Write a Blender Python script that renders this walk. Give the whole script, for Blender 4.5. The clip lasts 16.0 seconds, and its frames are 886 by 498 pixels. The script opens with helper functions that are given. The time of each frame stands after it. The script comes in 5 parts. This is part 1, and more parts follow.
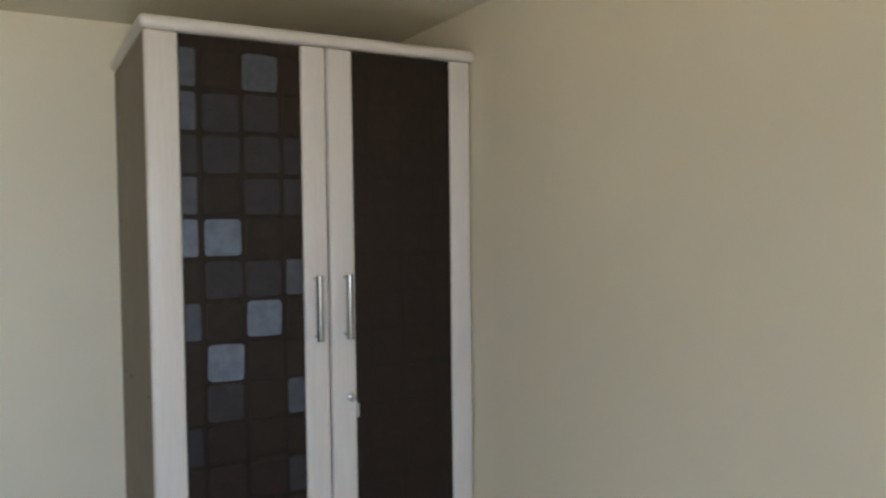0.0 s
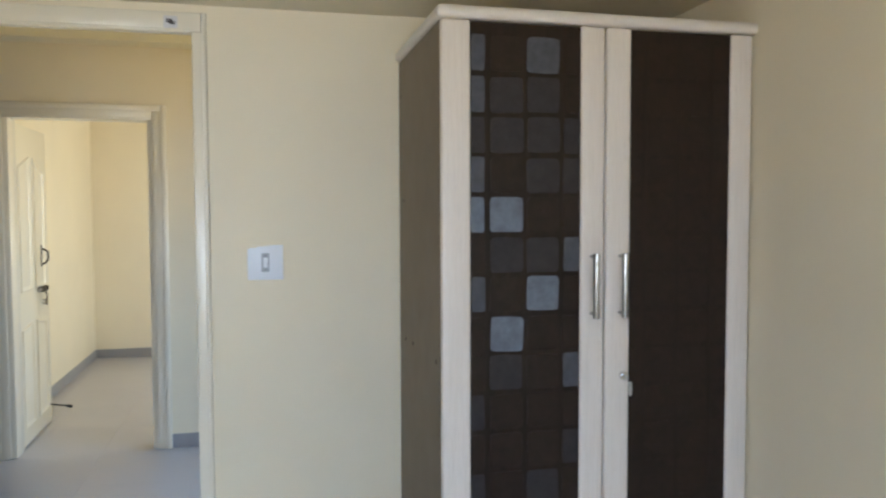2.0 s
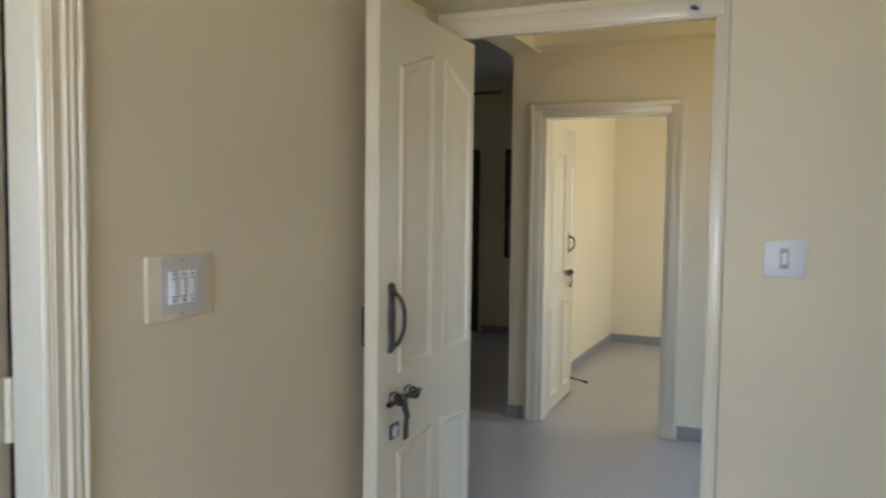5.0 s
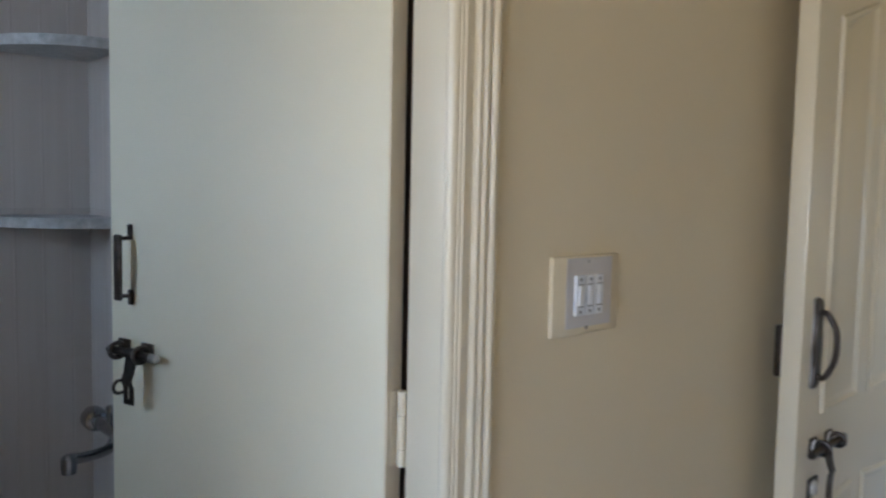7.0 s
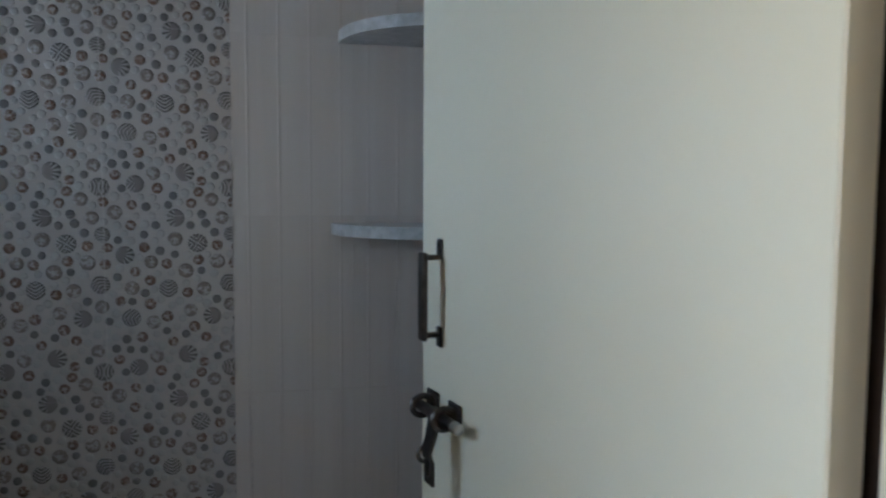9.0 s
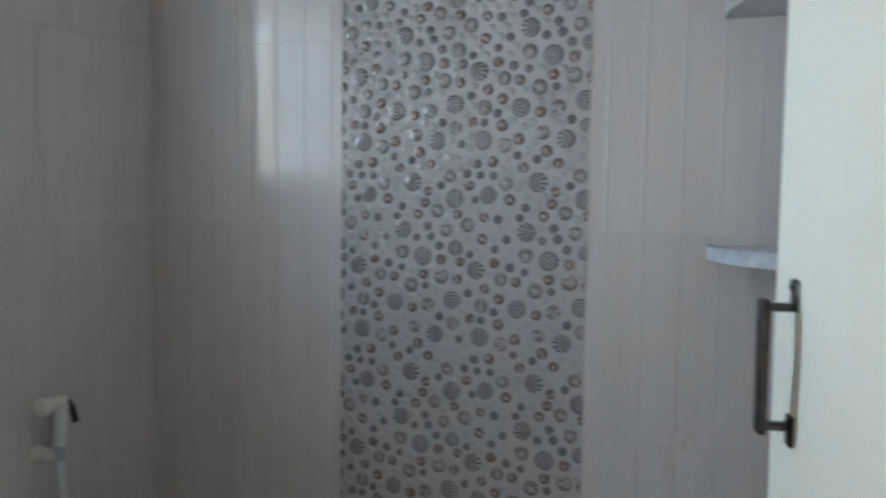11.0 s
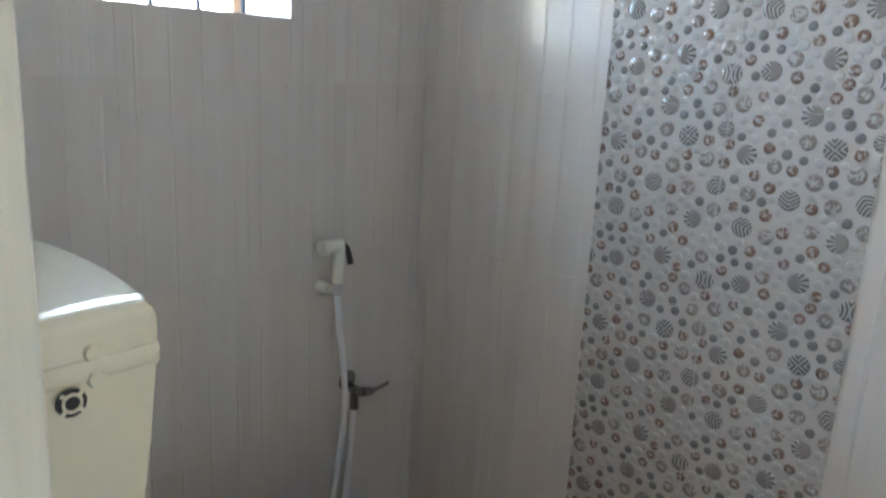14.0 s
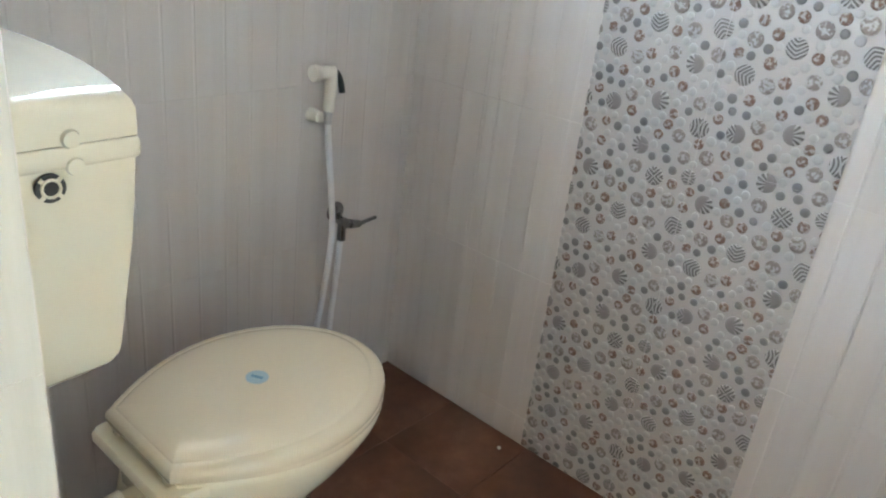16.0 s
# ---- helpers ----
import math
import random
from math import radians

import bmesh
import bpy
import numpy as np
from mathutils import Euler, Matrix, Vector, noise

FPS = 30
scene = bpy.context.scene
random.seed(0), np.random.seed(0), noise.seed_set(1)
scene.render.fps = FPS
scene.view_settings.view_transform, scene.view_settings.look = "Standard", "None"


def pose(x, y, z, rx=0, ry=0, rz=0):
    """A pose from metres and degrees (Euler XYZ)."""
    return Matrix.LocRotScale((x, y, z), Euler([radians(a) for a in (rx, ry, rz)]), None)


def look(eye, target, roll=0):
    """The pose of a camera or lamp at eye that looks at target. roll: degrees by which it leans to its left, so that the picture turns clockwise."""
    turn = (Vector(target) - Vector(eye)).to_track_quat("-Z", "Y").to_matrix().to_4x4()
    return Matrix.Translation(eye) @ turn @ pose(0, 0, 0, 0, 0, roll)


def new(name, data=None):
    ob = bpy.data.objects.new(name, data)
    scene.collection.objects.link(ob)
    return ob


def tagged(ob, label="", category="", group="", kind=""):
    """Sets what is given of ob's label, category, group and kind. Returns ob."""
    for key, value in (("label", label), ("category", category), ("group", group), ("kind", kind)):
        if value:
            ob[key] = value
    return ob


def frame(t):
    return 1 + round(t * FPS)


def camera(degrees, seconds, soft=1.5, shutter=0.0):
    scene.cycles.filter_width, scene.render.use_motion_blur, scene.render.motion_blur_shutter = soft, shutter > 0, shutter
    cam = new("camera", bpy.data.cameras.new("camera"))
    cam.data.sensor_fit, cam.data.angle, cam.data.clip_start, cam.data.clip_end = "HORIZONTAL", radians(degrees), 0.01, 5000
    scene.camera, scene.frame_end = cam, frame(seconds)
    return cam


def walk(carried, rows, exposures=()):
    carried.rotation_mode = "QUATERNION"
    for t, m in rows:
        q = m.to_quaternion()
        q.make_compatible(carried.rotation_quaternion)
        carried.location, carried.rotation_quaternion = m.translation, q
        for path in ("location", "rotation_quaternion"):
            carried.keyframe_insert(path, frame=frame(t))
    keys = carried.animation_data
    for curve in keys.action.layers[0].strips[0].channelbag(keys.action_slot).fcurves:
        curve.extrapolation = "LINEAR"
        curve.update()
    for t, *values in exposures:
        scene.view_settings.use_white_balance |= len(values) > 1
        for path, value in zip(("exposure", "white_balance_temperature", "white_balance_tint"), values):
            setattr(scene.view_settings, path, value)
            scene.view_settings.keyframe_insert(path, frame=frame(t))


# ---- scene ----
import colorsys

cam = camera(60.7, 16.0, soft=2.2, shutter=0.4)

PATH = [
    (0, (0.38, 0.21, 1.538), (1.357, 1.953, 1.463), -0.65),
    (0.5, (0.347, 0.211, 1.531), (1.175, 2.03, 1.462), -0.65),
    (1, (0.294, 0.221, 1.519), (1.037, 2.077, 1.449), -0.5),
    (1.5, (0.241, 0.227, 1.519), (0.855, 2.129, 1.437), -0.25),
    (2, (0.2, 0.238, 1.511), (0.663, 2.181, 1.411), -0.2),
    (2.5, (0.216, 0.273, 1.515), (0.516, 2.247, 1.399), -0.1),
    (3, (0.235, 0.297, 1.517), (0.325, 2.291, 1.392), 0.4),
    (3.5, (0.238, 0.298, 1.513), (0.081, 2.287, 1.387), 0.4),
    (3.7, (0.238, 0.296, 1.513), (-0.017, 2.276, 1.385), 0.4),
    (5.8, (0.109, 0.307, 1.487), (-1.014, 1.958, 1.362), 0.9),
    (6, (0.074, 0.326, 1.488), (-1.12, 1.925, 1.357), 0.9),
    (6.5, (-0.034, 0.392, 1.48), (-1.375, 1.87, 1.342), 0.9),
    (7, (-0.182, 0.459, 1.483), (-1.636, 1.825, 1.335), 1.2),
    (7.5, (-0.303, 0.496, 1.478), (-1.836, 1.773, 1.34), 1.1),
    (8, (-0.404, 0.598, 1.471), (-2.094, 1.658, 1.33), 0.9),
    (8.2, (-0.445, 0.655, 1.479), (-2.219, 1.566, 1.332), 0.6),
    (10.3, (-0.878, 0.921, 1.463), (-2.869, 0.757, 1.357), 1.0),
    (10.5, (-0.9, 0.941, 1.461), (-2.877, 0.654, 1.364), 0.9),
    (11, (-0.936, 0.987, 1.477), (-2.803, 0.279, 1.35), 0.8),
    (11.5, (-0.964, 0.993, 1.487), (-2.664, -0.052, 1.36), 2.2),
    (12, (-0.963, 1.005, 1.49), (-2.508, -0.26, 1.377), 1.65),
    (12.5, (-0.958, 1.012, 1.5), (-2.414, -0.354, 1.394), 1.3),
    (13, (-0.957, 1.012, 1.486), (-2.431, -0.334, 1.38), 1.65),
    (13.5, (-0.956, 1.01, 1.486), (-2.443, -0.297, 1.203), 2.09),
    (14, (-0.952, 1.012, 1.466), (-2.428, -0.254, 1.0), 2.94),
    (14.5, (-0.955, 1.014, 1.448), (-2.407, -0.209, 0.818), 4.08),
    (15, (-0.957, 1.024, 1.432), (-2.379, -0.163, 0.678), 5.13),
    (15.5, (-0.956, 1.027, 1.42), (-2.354, -0.121, 0.565), 6.17),
    (16, (-0.957, 1.028, 1.419), (-2.37, -0.123, 0.594), 6.92),
]

EXPOSURES = [
    (0.0, -0.21, 5950, 10), (0.5, 0.06, 5900, 10), (1.5, 0.14, 5900, 10), (3.5, -0.06, 6150, 10), (6.0, -0.34, 6250, 13), (7.0, -0.45, 6300, 14), (8.0, -0.56, 6300, 12),
    (10.5, 0.15, 6200, 10), (11.5, 0.88, 6350, 10), (12.0, 0.94, 6400, 10), (12.5, 0.99, 6450, 10), (13.0, 0.86, 6450, 10), (13.5, 0.85, 6400, 10), (14.0, 1.22, 6450, 10), (14.5, 1.53, 6500, 10), (15.0, 1.76, 6650, 10), (15.5, 1.92, 6650, 10), (16.0, 2.02, 6650, 10)]
walk(cam, [(t, look(eye, target, roll)) for t, eye, target, roll in PATH], EXPOSURES)

# ---------------------------------------------------------------- light
world = bpy.data.worlds.new("sky")
scene.world = world
world.use_nodes = True
wn = world.node_tree
sky = wn.nodes.new("ShaderNodeTexSky")
sky.sky_type, sky.sun_disc = "NISHITA", False
sky.sun_elevation, sky.sun_rotation = radians(28), radians(-108)
wn.nodes["Background"].inputs["Strength"].default_value = 0.1
wn.links.new(sky.outputs["Color"], wn.nodes["Background"].inputs["Color"])

sun_data = bpy.data.lights.new("sun", "SUN")
sun_data.energy, sun_data.angle, sun_data.color = 3.0, radians(0.5), (1.0, 0.95, 0.87)
sun_ob = new("sun", sun_data)
sun_ob.matrix_world = look((-9.0, -3.0, 5.0), (0, 0, 0))


def window_light(name, eye, target, width, height, power, color, spread=180):
    """Daylight that stands in a window's opening."""
    data = bpy.data.lights.new(name, "AREA")
    data.shape, data.size, data.size_y = "RECTANGLE", width, height
    data.energy, data.color, data.spread = power, color, radians(spread)
    ob = new(name, data)
    ob.matrix_world = look(eye, target)
    return ob


COOL, WARM = (0.43, 0.68, 1.0), (1.0, 0.75, 0.27)
# the sky shines down into the rooms, the sunlit ground outside shines up
window_light("skylight_bedroom", (-0.10, -1.34, 1.60), (-0.10, -0.34, 0.60), 1.5, 1.25, 28, COOL, 114)
window_light("groundlight_bedroom", (-0.10, -1.36, 1.45), (-0.10, -0.36, 2.60), 1.5, 1.25, 18.5, WARM, 112)
window_light("skylight_bathroom", (-1.74, -1.10, 2.05), (-1.74, -0.10, 1.85), 1.4, 0.9, 31, (0.37, 0.68, 1.0), 140)
window_light("groundlight_bathroom", (-1.844, -1.12, 1.70), (-1.844, -0.12, 2.25), 0.9, 0.8, 7.0, (1.0, 0.82, 0.54), 140)
# fill pair added to brighten the hall, at an assumed opening out of view
window_light("skylight_hall", (1.68, 4.1, 1.55), (0.68, 4.1, 0.65), 1.4, 1.2, 23, COOL, 130)
window_light("groundlight_hall", (1.70, 4.1, 1.45), (0.70, 4.1, 2.40), 1.4, 1.2, 17, WARM, 130)
window_light("skylight_far_room", (1.68, 7.0, 1.55), (0.68, 7.0, 0.95), 1.6, 1.2, 30, (0.66, 0.86, 1.0), 160)
window_light("groundlight_far_room", (1.70, 7.0, 1.45), (0.70, 7.0, 2.20), 1.6, 1.2, 27, WARM, 160)
window_light("skylight_living", (-2.45, 8.45, 1.5), (-2.45, 7.45, 1.2), 0.5, 1.1, 2.2, (0.75, 0.88, 1.0))

# ---------------------------------------------------------------- materials


class Nodes:
    """A small wrapper to write node materials in few lines."""

    def __init__(self, name):
        self.mat = bpy.data.materials.new(name)
        self.mat.use_nodes = True
        self.tree = self.mat.node_tree
        self.bsdf = self.tree.nodes["Principled BSDF"]

    def add(self, kind, links=None, **values):
        n = self.tree.nodes.new(kind)
        for key, value in values.items():
            if key in ("operation", "blend_type", "data_type", "wave_type", "bands_direction", "wave_profile", "feature", "noise_dimensions", "clamp"):
                if key == "operation":
                    n.operation = value
                elif key == "blend_type":
                    n.blend_type = value
                elif key == "data_type":
                    n.data_type = value
                elif key == "bands_direction":
                    n.bands_direction = value
                elif key == "feature":
                    n.feature = value
                elif key == "noise_dimensions":
                    n.noise_dimensions = value
        for key, value in (links or {}).items():
            if isinstance(value, (int, float, tuple)):
                n.inputs[key].default_value = value
            else:
                self.tree.links.new(value, n.inputs[key])
        return n

    def coords(self, scale=(1, 1, 1), random_shift=False):
        tc = self.add("ShaderNodeTexCoord")
        out = tc.outputs["Object"]
        if random_shift:
            info = self.add("ShaderNodeObjectInfo")
            mul = self.add("ShaderNodeMath", {0: info.outputs["Random"], 1: 37.0}, operation="MULTIPLY")
            vec = self.add("ShaderNodeVectorMath", {0: out, 1: mul.outputs[0]}, operation="ADD")
            out = vec.outputs[0]
        mp = self.add("ShaderNodeMapping", {"Vector": out, "Scale": scale})
        return mp.outputs[0]

    def noise(self, vector, scale, detail=4.0, rough=0.55):
        return self.add("ShaderNodeTexNoise", {"Vector": vector, "Scale": scale, "Detail": detail, "Roughness": rough}).outputs["Fac"]

    def ramp(self, fac, stops):
        n = self.add("ShaderNodeValToRGB", {"Fac": fac})
        els = n.color_ramp.elements
        els[0].position, els[0].color = stops[0]
        els[1].position, els[1].color = stops[-1]
        for pos, col in stops[1:-1]:
            e = els.new(pos)
            e.color = col
        return n.outputs["Color"]

    def mix(self, fac, a, b, blend="MIX"):
        n = self.tree.nodes.new("ShaderNodeMix")
        n.data_type, n.blend_type = "RGBA", blend
        for key, value in ((0, fac), (6, a), (7, b)):
            if isinstance(value, (int, float, tuple)):
                n.inputs[key].default_value = value
            else:
                self.tree.links.new(value, n.inputs[key])
        return n.outputs[2]

    def bump(self, height, strength, distance=0.002):
        b = self.add("ShaderNodeBump", {"Height": height, "Strength": strength, "Distance": distance})
        self.tree.links.new(b.outputs[0], self.bsdf.inputs["Normal"])

    def set(self, **values):
        for key, value in values.items():
            socket = self.bsdf.inputs[key.replace("_", " ")]
            if isinstance(value, (int, float, tuple)):
                socket.default_value = value
            else:
                self.tree.links.new(value, socket)
        return self


def shade(c, k):
    return (c[0] * k, c[1] * k, c[2] * k, 1.0)


def painted(name, color, rough, patch=0.05, bump=0.15, grain=180.0, coat=0.0):
    """Paint with faint blotches and a fine roller or brush grain."""
    m = Nodes(name)
    co = m.coords()
    big = m.noise(co, 1.7, 3)
    col = m.ramp(big, [(0.3, shade(color, 1 - patch)), (0.7, shade(color, 1 + patch))])
    fine = m.noise(co, grain, 3)
    mid = m.noise(co, 9.0, 4)
    m.set(Base_Color=col, Coat_Weight=coat, Coat_Roughness=0.15)
    rr = m.add("ShaderNodeMapRange", {"Value": mid, "To Min": rough * 0.85, "To Max": min(1.0, rough * 1.15)})
    m.set(Roughness=rr.outputs[0])
    hh = m.add("ShaderNodeMath", {0: fine, 1: mid}, operation="ADD")
    m.bump(hh.outputs[0], bump, 0.001)
    return m.mat


def streaked(name, colors, rough, stretch, bump=0.05, coat=0.0, shift=True, scale=14.0):
    """Grain drawn out along z: laminate wood, streaked tiles."""
    m = Nodes(name)
    co = m.coords(stretch, shift)
    a = m.noise(co, scale, 5, 0.65)
    b = m.noise(co, scale * 5, 3)
    s = m.add("ShaderNodeMath", {0: a, 1: b}, operation="ADD")
    half = m.add("ShaderNodeMath", {0: s.outputs[0], 1: 0.5}, operation="MULTIPLY")
    col = m.ramp(half.outputs[0], [(0.36, colors[0]), (0.5, colors[1]), (0.64, colors[2])])
    m.set(Base_Color=col, Roughness=rough, Coat_Weight=coat, Coat_Roughness=0.06)
    m.bump(half.outputs[0], bump, 0.001)
    return m.mat


def metal(name, color, rough, dirt=0.25):
    m = Nodes(name)
    co = m.coords()
    n = m.noise(co, 60.0, 4)
    col = m.ramp(n, [(0.35, shade(color, 1 - dirt)), (0.7, color)])
    rr = m.add("ShaderNodeMapRange", {"Value": n, "To Min": rough * 0.7, "To Max": rough * 1.5})
    m.set(Base_Color=col, Metallic=1.0, Roughness=rr.outputs[0])
    return m.mat


def plastic(name, color, rough=0.3, coat=0.0, patch=0.03):
    return painted(name, color, rough, patch, 0.02, 60.0, coat)


CREAM = (0.815, 0.722, 0.552, 1)
M_WALL = painted("cream_wall_paint", CREAM, 0.55, 0.03, 0.10, 140)
M_CEIL = painted("ceiling_paint", (0.78, 0.71, 0.54, 1), 0.7, 0.04, 0.12, 120)
M_DARKCEIL = painted("white_ceiling_paint", (0.78, 0.76, 0.72, 1), 0.7, 0.04, 0.12, 120)
M_DOOR = painted("cream_gloss_enamel", (0.80, 0.735, 0.60, 1), 0.32, 0.03, 0.08, 50, 0.2)
M_FRAME = painted("cream_frame_enamel", (0.81, 0.74, 0.61, 1), 0.30, 0.03, 0.10, 40, 0.5)
M_BATHDOOR = painted("pale_cream_enamel", (0.88, 0.84, 0.70, 1), 0.5, 0.03, 0.06, 40, 0.0)
M_EDGE = painted("door_edge_paint", (0.86, 0.77, 0.62, 1), 0.45, 0.06, 0.2, 60)
M_FGROUT = painted("floor_grout", (0.42, 0.40, 0.405, 1), 0.6, 0.05, 0.1, 80)
M_FLOOR = painted("vitrified_floor_tile", (0.455, 0.43, 0.44, 1), 0.30, 0.02, 0.004, 30)
M_SKIRT = painted("grey_skirting_tile", (0.30, 0.29, 0.30, 1), 0.35, 0.05, 0.02, 40)
M_GROUT = painted("grout", (0.575, 0.555, 0.545, 1), 0.8, 0.05, 0.2, 80)
M_LAM = streaked("pale_wood_laminate", ((0.64, 0.575, 0.525, 1), (0.72, 0.655, 0.605, 1), (0.76, 0.70, 0.655, 1)), 0.38, (22, 22, 0.5), 0.02)
M_SIDE = painted("brown_laminate_side", (0.155, 0.115, 0.075, 1), 0.5, 0.08, 0.05, 90)
M_CHROME = metal("chrome", (0.78, 0.78, 0.80, 1), 0.12, 0.1)
# tap and valve chrome: darker colour stands in for the dim room it reflects
M_DULLCHROME = metal("tarnished_chrome", (0.40, 0.40, 0.42, 1), 0.2, 0.3)
M_STEEL = metal("brushed_steel", (0.55, 0.55, 0.57, 1), 0.28, 0.2)
M_BAR = metal("satin_bar_handle", (0.50, 0.51, 0.53, 1), 0.15, 0.15)
M_DARKMETAL = metal("antique_dark_metal", (0.11, 0.095, 0.09, 1), 0.34, 0.4)
M_WORN = metal("worn_bright_metal", (0.62, 0.62, 0.62, 1), 0.35, 0.4)
M_IRON = painted("dark_grille_paint", (0.05, 0.06, 0.08, 1), 0.5, 0.2, 0.2, 80)
M_HOLE = painted("dark_hole", (0.02, 0.015, 0.012, 1), 0.8, 0.1, 0.0)
M_WHITE = plastic("white_switch_plastic", (0.80, 0.83, 0.90, 1), 0.3)
M_PLATE = plastic("paint_stained_white_plastic", (0.66, 0.64, 0.65, 1), 0.35, 0.0, 0.06)
M_SWDIM = plastic("dull_grey_switch_plastic", (0.40, 0.43, 0.50, 1), 0.35)
M_SCREW = plastic("bright_screw_cap", (0.88, 0.90, 0.93, 1), 0.15)
M_SWGAP = plastic("switch_gap", (0.25, 0.26, 0.3, 1), 0.5)
M_IVORY = plastic("ivory_plastic", (0.70, 0.65, 0.53, 1), 0.14, 0.5)
M_CERAMIC = plastic("ivory_ceramic", (0.80, 0.73, 0.57, 1), 0.12, 0.5)
M_LID = plastic("ivory_seat_plastic", (0.76, 0.67, 0.52, 1), 0.08, 0.4)
M_HFWHITE = plastic("white_faucet_plastic", (0.80, 0.78, 0.72, 1), 0.25)
M_BLACK = plastic("black_plastic", (0.02, 0.02, 0.022, 1), 0.35)
M_STICKER = plastic("pale_blue_sticker", (0.33, 0.46, 0.54, 1), 0.4)
M_STICKER2 = plastic("blue_sticker_mark", (0.10, 0.25, 0.40, 1), 0.4)
M_HOSE = plastic("white_hose", (0.74, 0.74, 0.76, 1), 0.35)
M_STONE = streaked("grey_marble_shelf", ((0.36, 0.38, 0.40, 1), (0.48, 0.50, 0.52, 1), (0.62, 0.64, 0.66, 1)), 0.3, (1, 1, 1), 0.1, 0.0, True, 9.0)
M_PEACH = painted("peach_window_frame", (0.62, 0.36, 0.22, 1), 0.5, 0.1, 0.2, 60)
M_WOOD = painted("dark_brown_wood", (0.035, 0.02, 0.014, 1), 0.4, 0.2, 0.2, 40)
M_PANE = plastic("blue_grey_window_pane", (0.16, 0.20, 0.27, 1), 0.1)
M_SILL = painted("white_reveal", (0.66, 0.66, 0.66, 1), 0.4, 0.03, 0.05)


def plain_tile_material(name, k):
    m = Nodes(name)
    co = m.coords((1, 1, 0.03), True)
    a = m.noise(co, 22.0, 4, 0.55)
    b = m.noise(co, 120.0, 3)
    s = m.add("ShaderNodeMath", {0: a, 1: b}, operation="ADD")
    half = m.add("ShaderNodeMath", {0: s.outputs[0], 1: 0.5}, operation="MULTIPLY")
    col = m.ramp(a, [(0.30, shade((0.575, 0.532, 0.512), k)), (0.5, shade((0.605, 0.565, 0.547), k)), (0.66, shade((0.622, 0.586, 0.572), k))])
    m.set(Base_Color=col, Roughness=0.30, Specular_IOR_Level=0.5, Coat_Weight=0.7, Coat_Roughness=0.04)
    m.bump(half.outputs[0], 0.015, 0.001)
    return m.mat


M_TILE = plain_tile_material("streaked_wall_tile", 1.06)
M_TILE_LOW = plain_tile_material("streaked_wall_tile_grey", 1.02)


def reveal_tile_material():
    m = Nodes("cream_reveal_tile")
    co = m.coords((1, 1, 0.05), True)
    a = m.noise(co, 30.0, 5, 0.7)
    col = m.ramp(a, [(0.34, (0.52, 0.52, 0.485, 1)), (0.66, (0.59, 0.59, 0.565, 1))])
    m.set(Base_Color=col, Roughness=0.2)
    m.bump(a, 0.06, 0.001)
    return m.mat


M_REVEAL = reveal_tile_material()


def brown_floor_material():
    m = Nodes("brown_floor_tile")
    co = m.coords((1, 1, 1), True)
    a = m.noise(co, 6.0, 6, 0.65)
    b = m.noise(co, 40.0, 4)
    col = m.ramp(a, [(0.3, (0.085, 0.034, 0.019, 1)), (0.55, (0.155, 0.064, 0.037, 1)), (0.75, (0.22, 0.105, 0.063, 1))])
    m.set(Base_Color=col, Roughness=0.38)
    m.bump(b, 0.15, 0.002)
    return m.mat


M_BROWN = brown_floor_material()
M_BROWNGROUT = painted("brown_grout", (0.13, 0.058, 0.036, 1), 0.7, 0.2, 0.2, 60)


